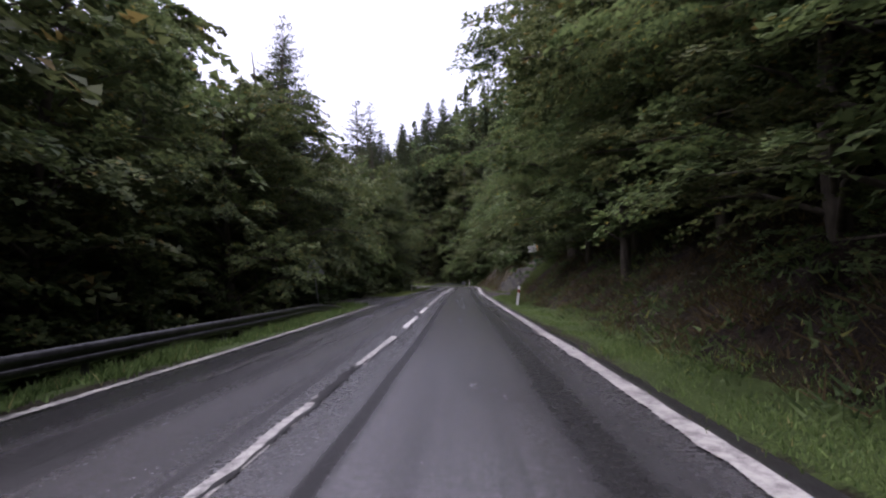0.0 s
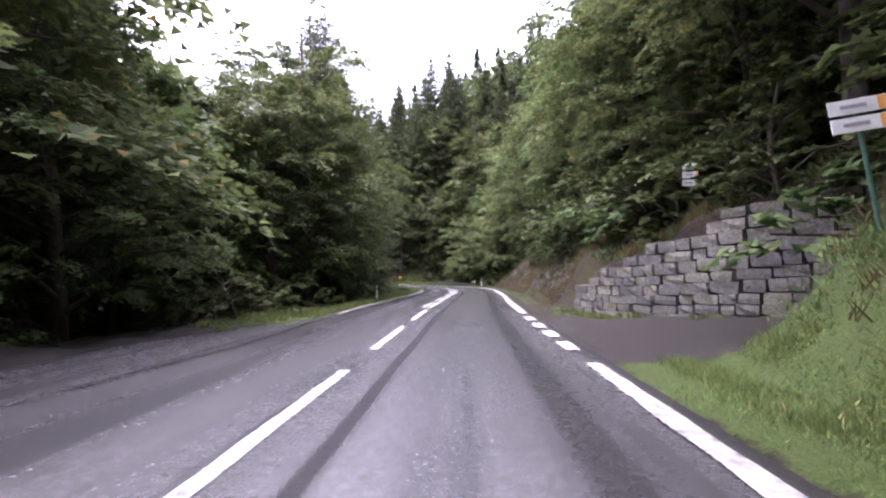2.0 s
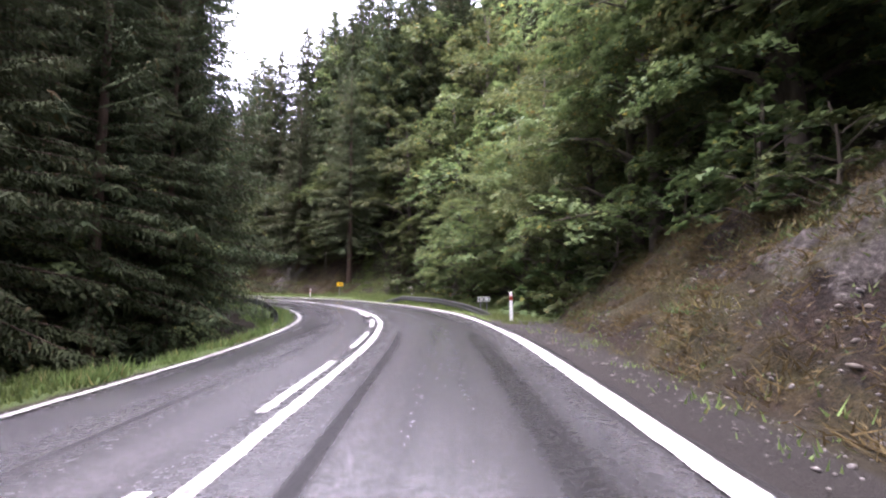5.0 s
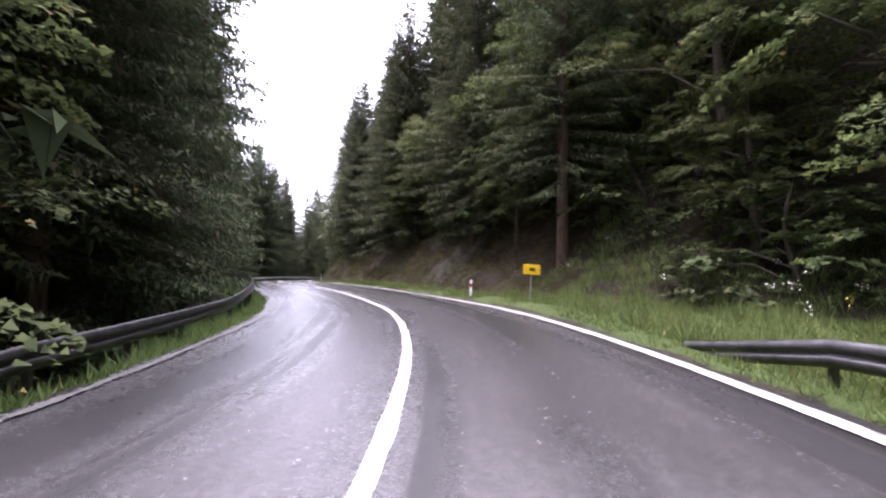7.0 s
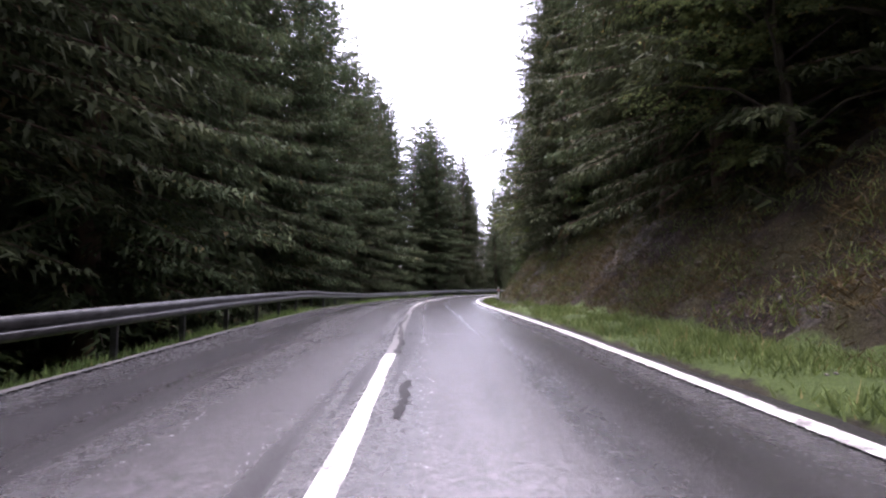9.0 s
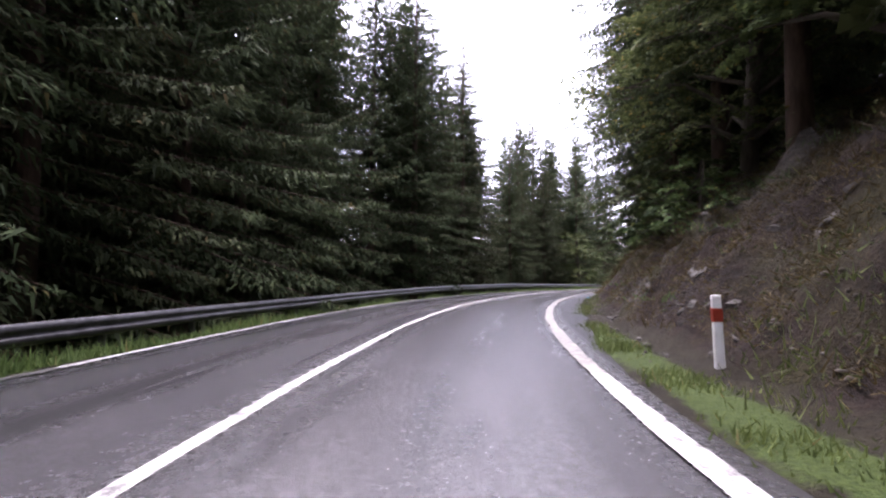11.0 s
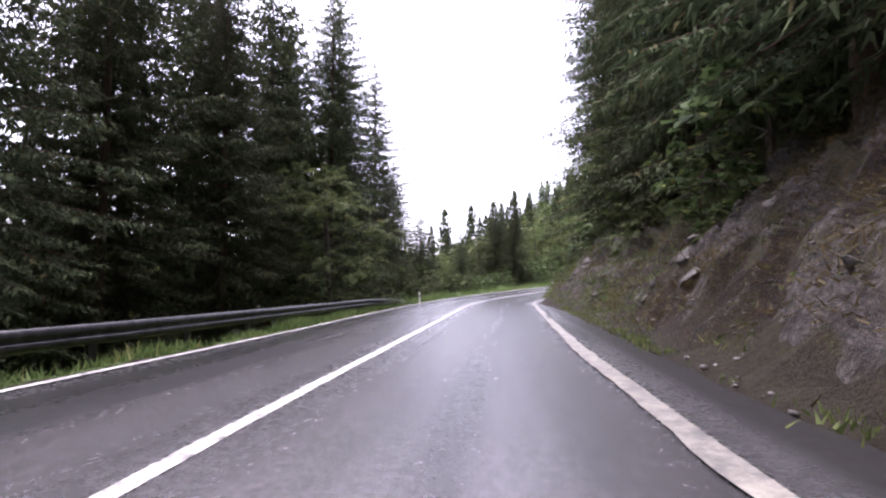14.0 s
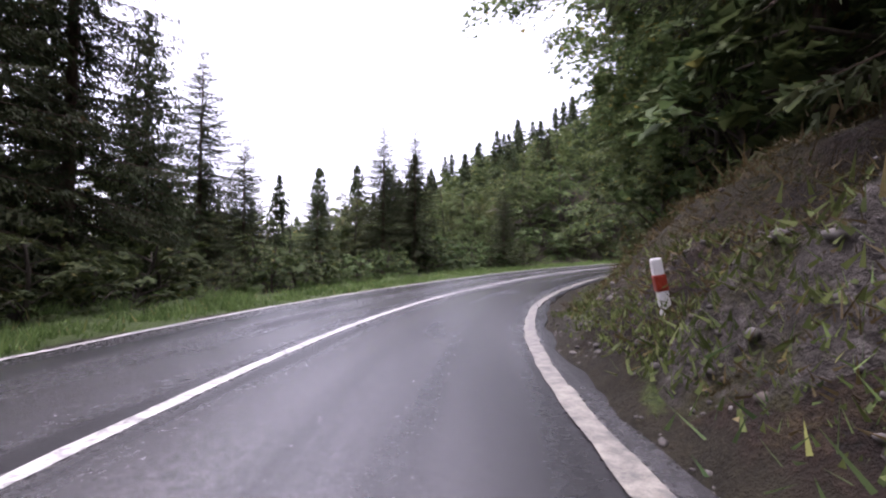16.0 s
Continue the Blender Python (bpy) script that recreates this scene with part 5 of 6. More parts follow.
def stone_wall():
    P = np.array([at(s, d) for s, d, _ in WALL])
    H = np.array([w[2] for w in WALL])
    u = np.concatenate([[0], np.cumsum(np.linalg.norm(np.diff(P[:, :2], axis=0), axis=1))])
    root = thing("stone_wall", Matrix.Identity(4), "old dry retaining wall of rough grey squared stones", "stone wall", kind="structure")

    def where(t, out=0.0, z=0.0):
        x, y = np.interp(t, u, P[:, 0]), np.interp(t, u, P[:, 1])
        dx, dy = np.interp(t + 0.05, u, P[:, 0]) - np.interp(t - 0.05, u, P[:, 0]), np.interp(t + 0.05, u, P[:, 1]) - np.interp(t - 0.05, u, P[:, 1])
        a = math.atan2(dy, dx)
        return x - math.sin(a) * -out, y + math.cos(a) * -out, a

    # dark core behind the joints
    ts = np.linspace(0.1, u[-1], 40)
    V = []
    for t in ts:
        x, y, a = where(t)
        hh = float(np.interp(t, u, H)) - 0.25
        nx, ny = math.sin(a), -math.cos(a)
        g = float(np.interp(t, u, P[:, 2])) - 0.35
        for k, (o, z) in enumerate(((0.12, 0), (0.22, hh + 0.35), (0.7, hh + 0.35), (0.7, 0))):
            V.append((x + nx * o * CORE, y + ny * o * CORE, g + z))
    n = 4
    i = np.arange((len(ts) - 1) * n)
    r_, c_ = i // n, i % n
    F = np.stack([r_ * n + c_, r_ * n + (c_ + 1) % n, (r_ + 1) * n + (c_ + 1) % n, (r_ + 1) * n + c_], -1)
    part("core", mesh_of("core", np.array(V), F, M_GROUND, False, attrs={"soil": np.ones(len(V)), "grass": np.zeros(len(V))}), None, root)
    # stone shapes
    shapes = []
    for k in range(8):
        rs = np.random.RandomState(100 + k)
        bm = box(1, 1, 1, (0, 0, 0))
        bmesh.ops.subdivide_edges(bm, edges=bm.edges[:], cuts=1, use_grid_fill=True)
        for v in bm.verts:
            m = sum(abs(abs(c) - 0.5) < 0.01 for c in v.co)
            v.co *= 1.0 - 0.045 * (m - 1)
            v.co += Vector(rs.normal(size=3) * 0.02)
        me = bpy.data.meshes.new("stone")
        bm.to_mesh(me)
        bm.free()
        me.materials.append(M_STONE)
        shapes.append(me)
    rs = np.random.RandomState(3)
    z, course = 0.0, 0
    while z < 3.6:
        ch = rs.uniform(0.22, 0.3)
        t = rs.uniform(-0.2, 0.2)
        while t < u[-1]:
            w = rs.uniform(0.3, 0.4) if rs.rand() < 0.35 else rs.uniform(0.42, 0.85)
            tm = t + w / 2
            top = float(np.interp(tm, u, H))
            if z + ch * 0.6 < top + rs.uniform(-0.12, 0.1) and tm > 0.05:
                x, y, a = where(tm)
                g = float(np.interp(tm, u, P[:, 2])) - 0.12 + 0.11 * max(0.0, float(np.interp(tm, u, [w_[1] for w_ in WALL])) - 6.0)
                nx, ny = math.sin(a), -math.cos(a)
                o = (0.05 + z * 0.06 + rs.uniform(-0.03, 0.03)) * CORE
                ob = part("stone", shapes[rs.randint(8)], None, root)
                ob.matrix_world = pose(x + nx * o, y + ny * o, g + z + ch / 2, rs.uniform(-3, 3), rs.uniform(-3, 3), math.degrees(a) + rs.uniform(-3, 3)) @ Matrix.Diagonal((w - 0.01, 0.42, ch - 0.006, 1))
            t += w
        z += ch
        course += 1


CORE = -1.0
stone_wall()


# ------------------------------------------------------------------ rocks, weeds, grass
def rock_mesh(seed):
    rs = np.random.RandomState(seed)
    bm = bmesh.new()
    bmesh.ops.create_icosphere(bm, subdivisions=3, radius=0.5)
    cuts, depth = unit(rs, 16), rs.uniform(0.16, 0.36, 16)
    for v in bm.verts:
        c = np.array(v.co)
        for q, e0 in zip(cuts, depth):
            e = c @ q - e0
            if e > 0:
                c = c - q * e * 0.97
        v.co = Vector(c) * (1 + 0.12 * noise.noise(Vector(c) * 7 + Vector((seed, 0, 0))))
    me = bpy.data.meshes.new("rock")
    bm.to_mesh(me)
    bm.free()
    me.materials.append(M_ROCK)
    return me


ROCKS = [rock_mesh(200 + i) for i in range(6)]


def rocks():
    rs = np.random.RandomState(9)
    spots = []
    for s0, s1, n, lo, hi in ((43, 78, 40, 0.15, 0.45), (110, 138, 16, 0.12, 0.4), (139, 150, 20, 0.12, 0.45), (150, 170, 26, 0.12, 0.45), (170, 194, 44, 0.15, 0.6), (-5, 26, 6, 0.15, 0.4)):
        for _ in range(n):
            s = rs.uniform(s0, s1)
            f = tab(FOOT_R, s)
            spots.append((s, f + 0.25 + rs.uniform(0.0, 3.5) * rs.rand() ** 0.5, rs.uniform(lo, hi) * (0.5 + 0.6 * rs.rand())))
    for s, d, k in ((44.5, 5.6, 0.7), (46, 5.3, 0.5), (47.2, 6.0, 0.9), (48.4, 5.5, 0.6), (49.5, 6.3, 1.0), (51, 5.6, 0.8), (52.2, 6.2, 0.9), (53.6, 5.5, 0.5), (55, 6.0, 1.0), (57, 5.7, 0.7), (59, 6.2, 0.8), (61.5, 5.8, 0.6), (148, 5.9, 0.5), (176.2, 7.4, 1.3), (178, 7.9, 1.5), (179.2, 7.0, 1.2), (180.6, 8.2, 1.6), (181.4, 6.8, 1.0), (182, 7.6, 1.4), (177, 6.2, 0.8), (188.4, 6.0, 1.0), (189.3, 6.7, 1.3), (190.2, 5.7, 0.8), (191, 6.4, 1.2), (191.8, 7.2, 1.5), (192.4, 5.8, 0.9), (193.8, 7.4, 1.4), (189.8, 7.5, 1.3), (190.8, 5.3, 0.6), (192.8, 6.6, 1.1), (194.5, 6.1, 1.4), (196, 6.4, 1.7), (195.4, 7.2, 1.6), (175.5, 6.4, 1.4), (177, 7.0, 1.8), (178.6, 6.2, 1.2), (180, 7.4, 1.5), (173.6, 6.2, 0.8), (185, 6.4, 1.3), (187, 7.2, 1.5), (190.5, 6.0, 1.2), (193, 6.6, 1.6), (197, 6.8, 1.3)):
        spots.append((s, d, k * 0.75))
    for s, d, k in spots:
        x, y, _ = at(s, d)
        z = float(ground_z(np.array([x]), np.array([y]))[0][0])
        ob = new("rock", ROCKS[rs.randint(6)])
        ob.matrix_world = pose(x, y, z - 0.14 * k, rs.uniform(-40, 40), rs.uniform(-40, 40), rs.uniform(0, 360)) @ Matrix.Diagonal((k, k * rs.uniform(0.6, 1), k * rs.uniform(0.5, 0.9), 1))
        tagged(ob, "pale grey rock half buried in the earth bank", "rock", "rocks on the bank")


rocks()


def outcrop(spots, seed):
    """Slabs of pale rock that stand out of the bank, tilted up the slope."""
    rs = np.random.RandomState(seed)
    for s, d, k in spots:
        for _ in range(3):
            x, y, _z = at(s + rs.uniform(-0.35, 0.35), d + rs.uniform(-0.25, 0.25))
            z = float(ground_z(np.array([x]), np.array([y]))[0][0])
            q = k * rs.uniform(0.4, 0.9)
            ob = new("rock", ROCKS[rs.randint(6)])
            ob.matrix_world = pose(x, y, z + 0.06 * q, rs.uniform(-15, 15), -rs.uniform(25, 60), heading(s) + rs.uniform(-35, 35)) @ Matrix.Diagonal((q * rs.uniform(1.1, 1.6), q * rs.uniform(0.5, 0.9), q * rs.uniform(0.4, 0.65), 1))
            tagged(ob, "broken pale grey rock slab jutting out of the bank", "rock", "rock outcrops")


outcrop(((176.1, 5.3, 0.7), (174.9, 5.4, 0.6), (174.3, 5.6, 0.6), (173.7, 5.8, 0.6), (173.1, 5.9, 0.6), (175.2, 6.0, 0.6), (177.5, 7.2, 1.0), (178.1, 7.8, 0.9), (181.9, 5.0, 0.6), (172.3, 4.9, 0.5), (171.4, 5.1, 0.5)), 5)
outcrop(((193.4, 5.1, 0.8), (192.6, 4.8, 0.7), (193.1, 4.6, 0.6), (191.7, 4.5, 0.6), (190.2, 4.9, 0.5), (188.0, 4.7, 0.4), (185.5, 4.9, 0.4), (183.4, 4.8, 0.4)), 6)
outcrop(((43.4, 5.6, 0.5), (44.4, 5.4, 0.4), (46.0, 5.4, 0.5), (47.6, 5.3, 0.5), (48.2, 5.9, 0.6), (49.4, 5.8, 0.6), (50.8, 5.3, 0.5), (52.3, 5.1, 0.5), (54.6, 5.4, 0.5), (57.5, 5.3, 0.5)), 7)
outcrop(((145.0, 5.5, 0.35), (143.7, 5.2, 0.3), (144.4, 4.9, 0.3), (142.7, 6.0, 0.35), (147.0, 6.2, 0.4)), 8)


def scatter(name, n, s0, s1, dfun, hgt, wid, mat, label, seed, spread=0.35, tuft=5, lean=0.45):
    rs = np.random.RandomState(seed)
    s = rs.uniform(s0, s1, n)
    d = dfun(s, rs.rand(n))
    clump = grainy(s * 1.6 + seed, d * 1.6, 3, seed % 40)
    keep = clump > 0.36 + 0.22 * rs.rand(n)
    s, d, clump = s[keep], d[keep], clump[keep]
    P = at(s, d)
    P[:, 2] = ground_z(P[:, 0], P[:, 1])[0] + 0.0
    P = np.repeat(P, tuft, 0)
    m = len(P)
    P[:, :2] += rs.normal(size=(m, 2)) * spread * 0.3
    hh = hgt * (0.35 + 0.7 * rs.rand(m)) * np.repeat(np.clip(4.2 * clump - 1.1, 0.45, 2.2), tuft)
    ax = np.stack([rs.normal(size=m) * lean, rs.normal(size=m) * lean, np.ones(m)], -1)
    ax /= np.linalg.norm(ax, axis=1)[:, None]
    side = np.cross(ax, unit(rs, m))
    side /= np.linalg.norm(side, axis=1)[:, None] + 1e-6
    w = (wid * (0.6 + 0.8 * rs.rand(m)))[:, None]
    V = np.stack([P - side * w * 0.5, P + side * w * 0.5, P + ax * hh[:, None]], 1).reshape(-1, 3)
    V[:, 2] -= 0.01
    F = np.arange(len(V)).reshape(-1, 3)
    tagged(new(name, mesh_of(name, V, F, mat)), label, "plants", kind="stuff")


E_R = lambda s: tab(RIGHT_LINE, s) + 0.36
E_L = lambda s: tab(LEFT_LINE, s) + 0.26
scatter("verge_grass", 13500, -6, 30, lambda s, u: E_R(s) + 0.15 + u * (tab(FOOT_R, s) - E_R(s) + 0.3), 0.065, 0.016, M_GRASS, "short bright green verge grass", 1, 0.6)
scatter("grass_tuft", 700, 77.6, 81.5, lambda s, u: 4.1 + u * 1.8, 0.14, 0.025, M_GRASS, "tall grass tuft round the foot of the marker post", 20, 0.3)
scatter("verge_grass", 750, 37.5, 76, lambda s, u: E_R(s) + 0.3 + u * (tab(FOOT_R, s) - E_R(s)), 0.12, 0.025, M_GRASS, "sparse verge grass", 2)
scatter("verge_grass", 13500, 79, 132, lambda s, u: E_R(s) + 0.12 + u * (np.minimum(tab(FOOT_R, s), 8.5) - E_R(s)), 0.13, 0.022, M_GRASS, "green verge grass", 3)
scatter("verge_grass", 2600, 131, 152, lambda s, u: E_R(s) + 0.1 + u * 0.5, 0.08, 0.02, M_GRASS, "green verge grass", 4)
scatter("verge_grass", 4500, 150, 235, lambda s, u: E_R(s) + 0.6 + u * (tab(FOOT_R, s) - E_R(s) - 0.4), 0.1, 0.025, M_GRASS, "sparse verge grass", 5)
scatter("verge_grass", 10500, -8, 24, lambda s, u: -E_L(s) - 0.1 - u * 1.6, 0.18, 0.03, M_GRASS, "green verge grass along the guard rail", 6)
scatter("verge_grass", 13000, 36, 77, lambda s, u: -E_L(s) - 0.15 - u * (2.4 + 1.6 * (s > 63)), 0.17, 0.03, M_GRASS, "green verge grass", 7)
scatter("verge_grass", 19500, 70, 200, lambda s, u: -E_L(s) - 0.1 - u * 1.3, 0.2, 0.03, M_GRASS, "green verge grass under the guard rail", 8)
scatter("verge_grass", 13500, 196, 245, lambda s, u: -E_L(s) - 0.1 - u * 6.5, 0.22, 0.035, M_GRASS, "green grass meadow past the bend", 9)
scatter("meadow_grass", 16500, 86, 105, lambda s, u: E_R(s) + 1.0 + u * 8.5, 0.32, 0.03, M_GRASS, "tall meadow grass behind the road", 10)
scatter("bank_weeds", 10500, -8, 29, lambda s, u: tab(FOOT_R, s) + u * 4.5, 0.3, 0.022, M_DRY, "dry brown and yellow weeds on the bank", 11, 0.35, 5, 1.2)
scatter("bank_weeds", 24000, 42, 83, lambda s, u: tab(FOOT_R, s) + u * 4.0, 0.2, 0.02, M_DRY, "dry brown weeds on the bank", 12, 0.35, 5, 1.7)
scatter("bank_weeds", 24000, 101, 140, lambda s, u: np.minimum(tab(FOOT_R, s), 6.2) + u * 5, 0.2, 0.02, M_DRY, "dry brown weeds on the bank", 13, 0.35, 5, 1.5)
scatter("bank_weeds", 78000, 138, 215, lambda s, u: tab(FOOT_R, s) + 0.25 + u * 5.5, 0.1, 0.016, M_DRY, "dry yellow-brown weeds on the rocky bank", 14, 0.35, 5, 1.7)
scatter("bank_greens", 5250, -8, 24, lambda s, u: tab(FOOT_R, s) - 0.3 + u * 3.5, 0.16, 0.05, M_LEAF2, "low green weeds on the bank", 15, 0.5, 5, 1.2)
scatter("bank_greens", 15000, 110, 235, lambda s, u: tab(FOOT_R, s) + 0.3 + u * 5, 0.06, 0.022, M_LEAF2, "low green weeds on the bank", 16, 0.5, 5, 1.2)


scatter("mound_weeds", 22500, 26.5, 31.2, lambda s, u: 4.3 + u * 4.2, 0.1, 0.018, M_GRASS, "lush green weeds and grass on the mound by the drive", 19, 0.5)


def litter_bag():
    x, y, _ = at(159.8, 4.09)
    z = float(ground_z(np.array([x]), np.array([y]))[0][0])
    bm = bmesh.new()
    bmesh.ops.create_icosphere(bm, subdivisions=3, radius=0.085)
    for v in bm.verts:
        q = noise.noise(v.co * 14) * 0.06 + noise.noise(v.co * 40) * 0.02
        v.co *= 1 + q * 5
        v.co.z *= 0.55
    me = bpy.data.meshes.new("plastic_bag")
    bm.to_mesh(me)
    bm.free()
    me.materials.append(M_BLUE)
    ob = new("plastic_bag", me)
    ob.matrix_world = pose(x, y, z + 0.05, 0, 0, 40)
    tagged(ob, "crumpled light blue plastic bag lying on the shoulder", "litter")


litter_bag()

scatter("bank_greens", 2250, 30, 44, lambda s, u: tab(FOOT_R, s) + 0.9 + u * 5, 0.22, 0.05, M_LEAF2, "low green weeds above the stone wall", 17)
scatter("bank_weeds", 5250, 30, 44, lambda s, u: tab(FOOT_R, s) + 0.8 + u * 6, 0.28, 0.025, M_DRY, "dry weeds above the stone wall", 18)
rows(BUSH, 31, 45, 1.2, 8.2, 11, 2.2, 3.4, "bushes above the wall", 0.7)
rows(BUSH, 30, 44, 2.0, 9.5, 13, 1.2, 2.4, "bushes above the wall", 0.8)


def gutter():
    """Low broken concrete edge along the foot of the bank."""
    rs = np.random.RandomState(21)
    root = thing("gutter_kerb", Matrix.Identity(4), "broken low concrete kerb along the foot of the bank", "kerb", kind="structure")
    shapes = []
    for k in range(4):
        bm = box(1, 1, 1)
        bmesh.ops.subdivide_edges(bm, edges=bm.edges[:], cuts=1, use_grid_fill=True)
        r2 = np.random.RandomState(300 + k)
        for v in bm.verts:
            v.co += Vector(r2.normal(size=3) * 0.05)
        me = bpy.data.meshes.new("kerb_stone")
        bm.to_mesh(me)
        bm.free()
        me.materials.append(M_KERB)
        shapes.append(me)
    s = 146.0
    while s < 186:
        w = rs.uniform(0.6, 1.1)
        if rs.rand() > 0.4:
            p = at(s + w / 2, tab(FOOT_R, s) + 0.02 + rs.uniform(-0.04, 0.04), -0.06 + rs.uniform(-0.03, 0.02))
            ob = part("kerb_stone", shapes[rs.randint(4)], None, root)
            ob.matrix_world = pose(*p, rs.uniform(-5, 5), rs.uniform(-4, 4), heading(s) + rs.uniform(-3, 3)) @ Matrix.Diagonal((0.1, w - 0.03, 0.16, 1))
        s += w


M_KERB = plain("dirty_concrete", (0.035, 0.032, 0.029), (0.11, 0.102, 0.092), 0.75, 18, bump=0.5, dist=0.02)
gutter()


def flowers(name, n, s0, s1, d0, d1, hgt, mat, label, seed):
    """Flower heads over the meadow: small many-sided tufts on stalks."""
    rs = np.random.RandomState(seed)
    P = at(rs.uniform(s0, s1, n), rs.uniform(d0, d1, n))
    P[:, 2] = ground_z(P[:, 0], P[:, 1])[0] + hgt * (0.7 + 0.5 * rs.rand(n))
    P = np.repeat(P, 8, 0) + rs.normal(size=(n * 8, 3)) * np.array([0.06, 0.06, 0.05])
    ax = unit(rs, len(P))
    side = np.cross(ax, unit(rs, len(P)))
    side /= np.linalg.norm(side, axis=1)[:, None] + 1e-6
    ln = np.full(len(P), 0.05)
    V, F = leaflets(P, ax, side, ln, ln)
    tagged(new(name, mesh_of(name, V, F, mat)), label, "flowers", kind="stuff")


M_FLOWER = plain("yellow_petals", (0.5, 0.36, 0.05), (0.6, 0.46, 0.1), 0.6, 30, bump=0.0)
M_UMBEL = plain("white_petals", (0.5, 0.5, 0.45), (0.7, 0.7, 0.65), 0.6, 30, bump=0.0)
flowers("yellow_flowers", 34, 92, 97, 8.0, 11.5, 0.8, M_FLOWER, "yellow wild flowers in the meadow", 41)
flowers("white_flowers", 26, 92, 104, 7.0, 11, 0.9, M_UMBEL, "white wild flower umbels in the meadow", 42)


def crack(pts, width, label="dark wet crack in the asphalt", seed=0):
    """A ragged dark crack or tar joint along places (s, d)."""
    rs = np.random.RandomState(seed)
    p = np.array(pts, float)
    u = np.concatenate([[0], np.cumsum(np.hypot(*np.diff(p, axis=0).T))])
    q = np.arange(0, u[-1], 0.12)
    s, d = np.interp(q, u, p[:, 0]), np.interp(q, u, p[:, 1])
    walk_s, walk_d = np.cumsum(rs.normal(size=len(q))) * 0.012, np.cumsum(rs.normal(size=len(q))) * 0.012
    w = width * (0.35 + 0.9 * rs.rand(len(q)))
    ts, td = np.gradient(s), np.gradient(d)
    n = np.hypot(ts, td)
    V = np.stack([at(s + walk_s - td / n * w / 2, d + walk_d + ts / n * w / 2, 0.009), at(s + walk_s + td / n * w / 2, d + walk_d - ts / n * w / 2, 0.009)], 1).reshape(-1, 3)
    tagged(new("road_crack", mesh_of("road_crack", V, grid_faces(len(q), 2), M_TAR, True)), label, "crack", "road cracks", "structure")


M_TAR = plain("wet_tar", (0.008, 0.008, 0.008), (0.025, 0.024, 0.024), 0.6, 25, spec=0.15)
crack([(1.0, 0.03), (7.0, 0.02), (9.8, 0.06)], 0.06, seed=1)
crack([(4.6, 0.0), (6.6, 0.03)], 0.13, seed=2)
crack([(14, 0.1), (19, 0.08)], 0.03, seed=3)
crack([(5.5, -1.9), (9.5, -1.6), (14, -1.5)], 0.035, seed=4)
crack([(12, -2.3), (17.5, -2.1)], 0.05, seed=5)
crack([(30, -2.95), (33, -2.75), (37, -2.8), (40.5, -3.0)], 0.07, "dark tar joint along the road edge", seed=7)
crack([(77.5, 0.25), (77.8, 1.2), (77.4, 2.3)], 0.05, seed=8)
crack([(79, 0.2), (82, 0.2), (86, 0.18), (88, 0.2)], 0.025, seed=10)
crack([(119, 0.1), (123, 0.05), (127, 0.12)], 0.1, seed=12)
crack([(121, -1.4), (121.3, 0.2), (121.0, 1.5)], 0.06, seed=13)
crack([(116, 0.3), (117.4, 0.32)], 0.1, seed=14)
crack([(144.2, 0.13), (147, 0.12)], 0.06, seed=15)
crack([(186, 3.0), (187.6, 3.12)], 0.07, seed=17)
crack([(188.2, 3.12), (190.2, 3.22)], 0.05, seed=18)


def rubble(n, s0, s1, off0, off1, lo, hi, label, seed, bank=False):
    """Loose small stones and broken asphalt along the road's edge, joined."""
    rs = np.random.RandomState(seed)
    base = np.array([v.co for v in RUBBLE.vertices], float)
    F0 = np.array([p.vertices[:] for p in RUBBLE.polygons])
    s = rs.uniform(s0, s1, n)
    P = at(s, tab(FOOT_R if bank else RIGHT_LINE, s) + rs.uniform(off0, off1, n))
    P[:, 2] = np.maximum(ground_z(P[:, 0], P[:, 1])[0], P[:, 2] - 0.1)
    Vs, Fs = [], []
    for i in range(n):
        k = rs.uniform(lo, hi) * (0.4 + 0.9 * rs.rand() ** 2)
        m = Matrix.Rotation(rs.uniform(0, 6.28), 3, "Z") @ Matrix.Rotation(rs.uniform(-0.5, 0.5), 3, "X")
        q = (base * rs.uniform(0.6, 1.1, 3) * np.array([1, 1, 0.55]) * k) @ np.array(m).T
        Vs.append(q + P[i] + np.array([0, 0, 0.12 * k]))
        Fs.append(F0 + i * len(base))
    ob = new("rubble", mesh_of("rubble", np.concatenate(Vs), np.concatenate(Fs), M_CLOD if bank else M_RUBBLE))
    tagged(ob, label, "rubble", kind="stuff")


def rubble_shape():
    bm = bmesh.new()
    bmesh.ops.create_icosphere(bm, subdivisions=1, radius=0.5)
    r_ = np.random.RandomState(77)
    for v in bm.verts:
        v.co *= r_.uniform(0.55, 1.15)
    me = bpy.data.meshes.new("rubble_shape")
    bm.to_mesh(me)
    bm.free()
    return me


RUBBLE = rubble_shape()
M_RUBBLE = plain("loose_stones", (0.035, 0.031, 0.028), (0.17, 0.155, 0.14), 0.7, 9, bump=0.5)
M_CLOD = plain("earth_and_stones", (0.022, 0.017, 0.013), (0.13, 0.112, 0.09), 0.8, 2.2, bump=0.8)
rubble(1900, 41, 82, 0.1, 3.6, 0.03, 0.16, "stones and earth clods on the bank", 71, True)
rubble(1600, 108, 142, 0.2, 3.2, 0.04, 0.16, "stones and earth clods on the bank", 72, True)
rubble(2600, 140, 208, 0.15, 3.8, 0.03, 0.13, "stones and earth clods on the rocky bank", 73, True)
rubble(400, -6, 24, 0.3, 3.2, 0.05, 0.2, "stones and earth clods on the bank", 74, True)
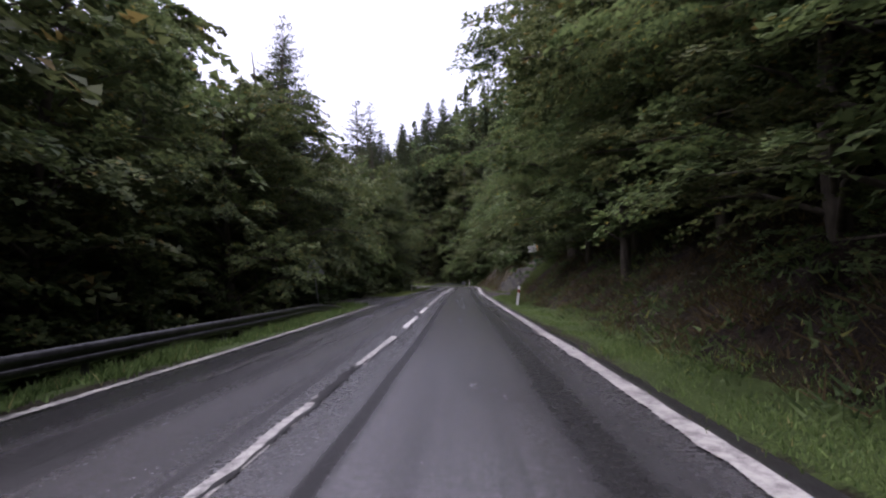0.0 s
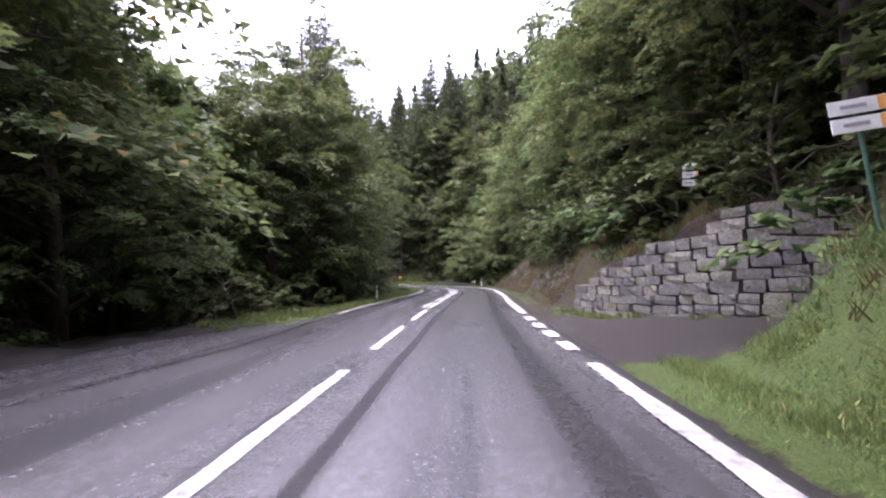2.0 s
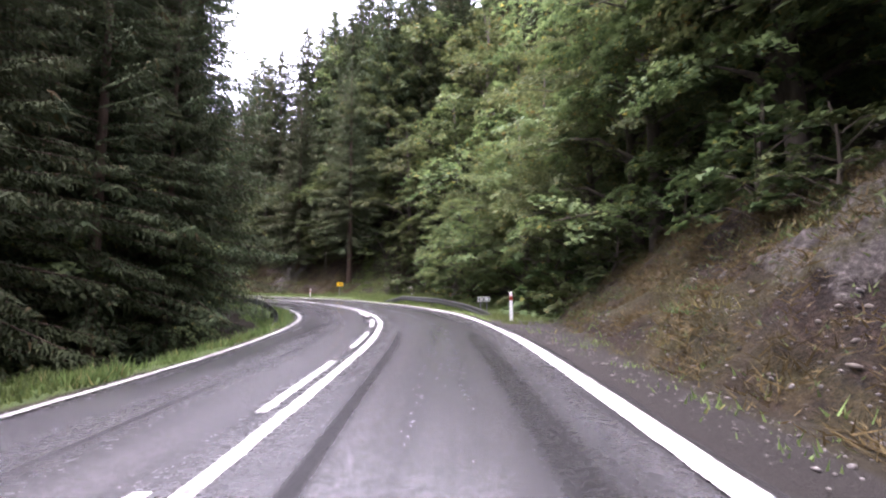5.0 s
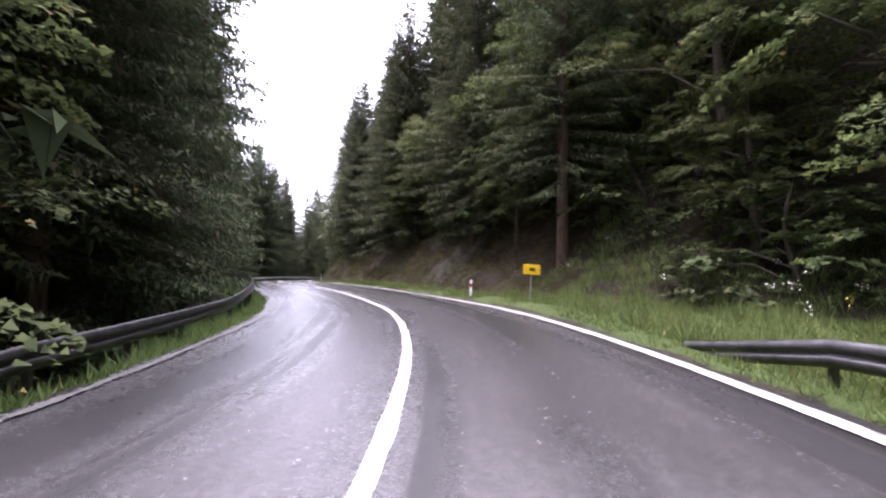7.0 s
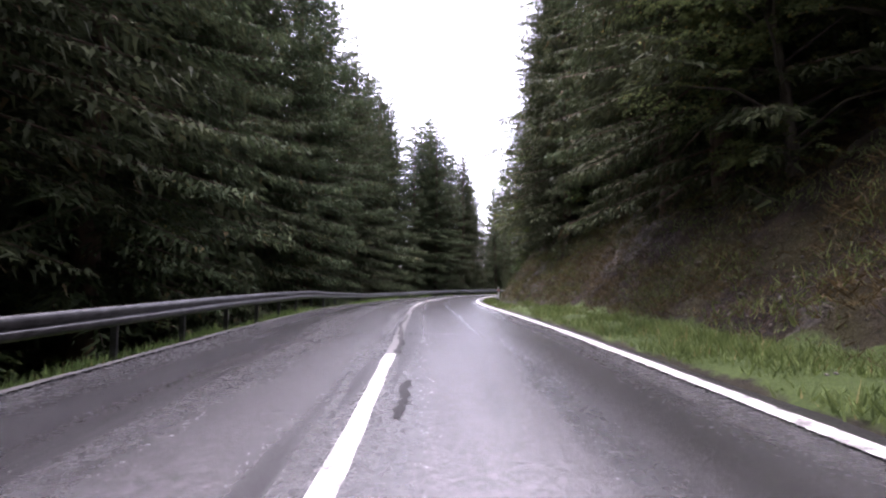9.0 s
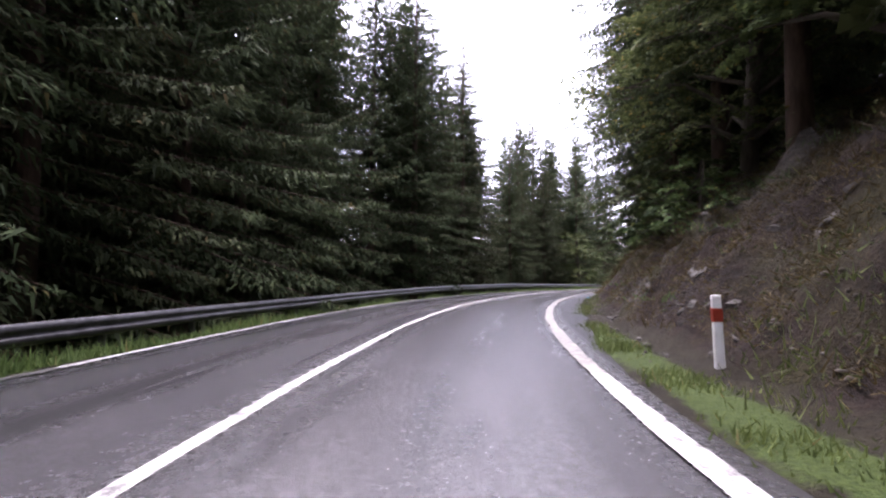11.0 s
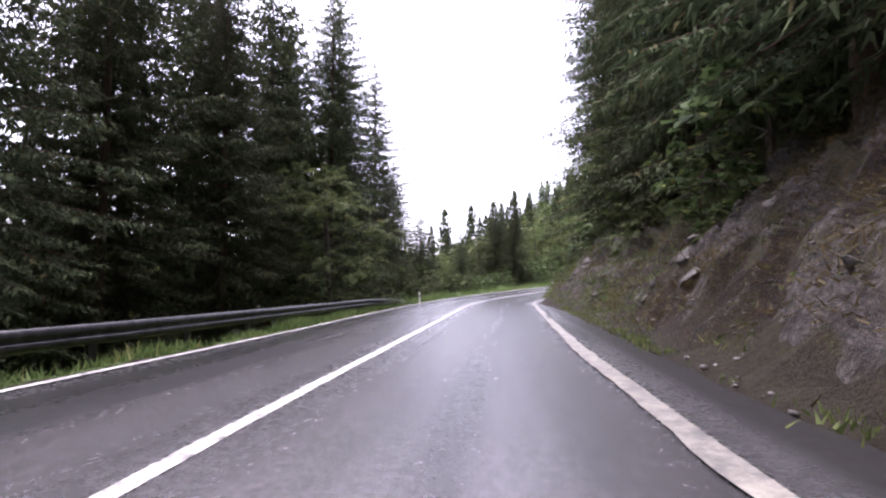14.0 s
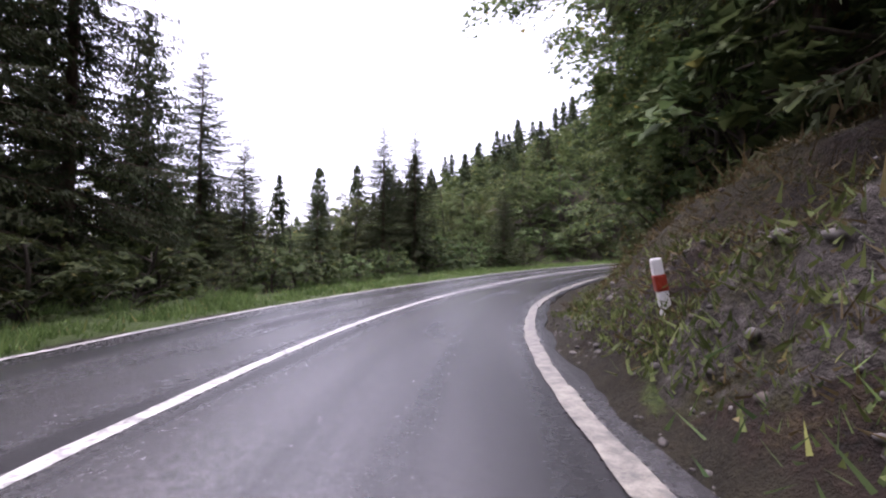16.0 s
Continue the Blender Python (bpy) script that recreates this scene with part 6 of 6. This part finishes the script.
rubble(500, 196, 207, 0.28, 1.5, 0.05, 0.17, "loose stones and broken asphalt on the shoulder", 61)
rubble(1600, 62, 80, 0.45, 2.6, 0.03, 0.1, "loose stones on the gravel shoulder", 62)
rubble(700, 142, 196, 0.7, 2.0, 0.04, 0.15, "loose stones along the foot of the bank", 63)
rubble(250, 108, 142, 0.9, 2.2, 0.03, 0.1, "loose stones along the foot of the bank", 64)
rubble(200, 32, 62, 0.5, 1.8, 0.03, 0.1, "loose stones along the road edge", 65)
scatter("verge_grass", 1050, 196, 206, lambda s, u: E_R(s) + 0.25 + u * 0.9, 0.1, 0.03, M_GRASS, "small grass tufts between the stones", 24, 0.5, 6, 0.9)
scatter("bank_greens", 7500, 183, 197, lambda s, u: tab(FOOT_R, s) + 0.2 + u * 3.5, 0.085, 0.013, M_GRASS, "yellow-green weeds on the bank", 81, 0.6, 6, 0.7)
scatter("bank_greens", 5250, 42, 80, lambda s, u: tab(FOOT_R, s) + 0.3 + u * 4, 0.1, 0.025, M_LEAF2, "low green weeds on the bank", 82, 0.8, 6, 0.9)
scatter("bank_greens", 7500, 108, 142, lambda s, u: tab(FOOT_R, s) - 0.2 + u * 3.5, 0.14, 0.02, M_GRASS, "yellow-green weeds on the bank", 83, 0.8, 6, 0.7)
for s_, d_, n_ in ((105.3, 4.05, 90), (142.2, 4.44, 70), (173.7, 4.42, 40), (20.8, 4.15, 60)):
    scatter("grass_tuft", n_, s_ - 0.45, s_ + 0.45, lambda s, u, d_=d_: d_ - 0.05 + u * 0.6, 0.24, 0.022, M_GRASS, "grass tuft round the foot of a marker post", int(s_), 0.4, 6, 0.5)
for k_, (s0_, s1_, n_) in enumerate(((41, 80, 150), (103, 140, 170), (140, 208, 330), (-6, 26, 90))):
    scatter("bank_tufts", n_, s0_, s1_, lambda s, u: tab(FOOT_R, s) + 0.1 + u * 3.8, 0.22, 0.014, M_DRY, "clumps of dry yellow-brown grass on the bank", 91 + k_, 0.9, 45, 0.7)
    scatter("bank_tufts", n_ // 2, s0_, s1_, lambda s, u: tab(FOOT_R, s) + 0.1 + u * 3.8, 0.16, 0.02, M_LEAF2, "clumps of low green weeds on the bank", 97 + k_, 1.1, 50, 1.0)
rows(BUSH, 110, 127, 1.8, 8.6, 10.4, 2.2, 3.8, "bushes on the bank", 0.7)
scatter("grass_tuft", 420, 35.0, 41.0, lambda s, u: tab([(r[0], r[1]) for r in WALL[::-1]], s) - 0.15 - u * 0.5, 0.15, 0.02, M_GRASS, "green grass along the foot of the stone wall", 25, 0.4, 7, 0.5)
rows(BUSH, 62, 82, 1.5, 7.6, 9.4, 1.8, 3.2, "bushes on the bank", 0.7)
rows(BUSH, -6, 27, 1.3, 7.0, 8.2, 2.0, 3.4, "bushes on the bank", 0.7)
rows(BACK, -4, 30, 2.4, 9.8, 11.5, 6, 9, "right undergrowth", 0.9, 1.2)
rows(BUSH, 44, 62, 1.4, 7.2, 8.6, 1.5, 2.8, "bushes on the bank", 0.7)
rows(BUSH, 144, 200, 1.8, 6.4, 7.6, 0.9, 2.0, "bushes on the bank", 0.7)
rows(BROAD, 166, 182, 2.6, 7.6, 9.0, 4, 7, "right undergrowth", 0.9, 1.1)
rows(BROAD, 182, 206, 2.4, 6.8, 8.2, 4, 7, "right undergrowth", 0.9, 1.1)
rows(BROAD, 108, 146, 3.0, 7.6, 9.0, 4, 7, "right undergrowth", 0.9, 1.1)
rows(BUSH, 98, 112, 1.3, 8.5, 11.5, 1.6, 2.8, "bushes behind the meadow", 0.7)
rows(BROAD, 95, 112, 2.4, 9.8, 13.0, 5, 8, "right undergrowth", 0.9, 1.2)
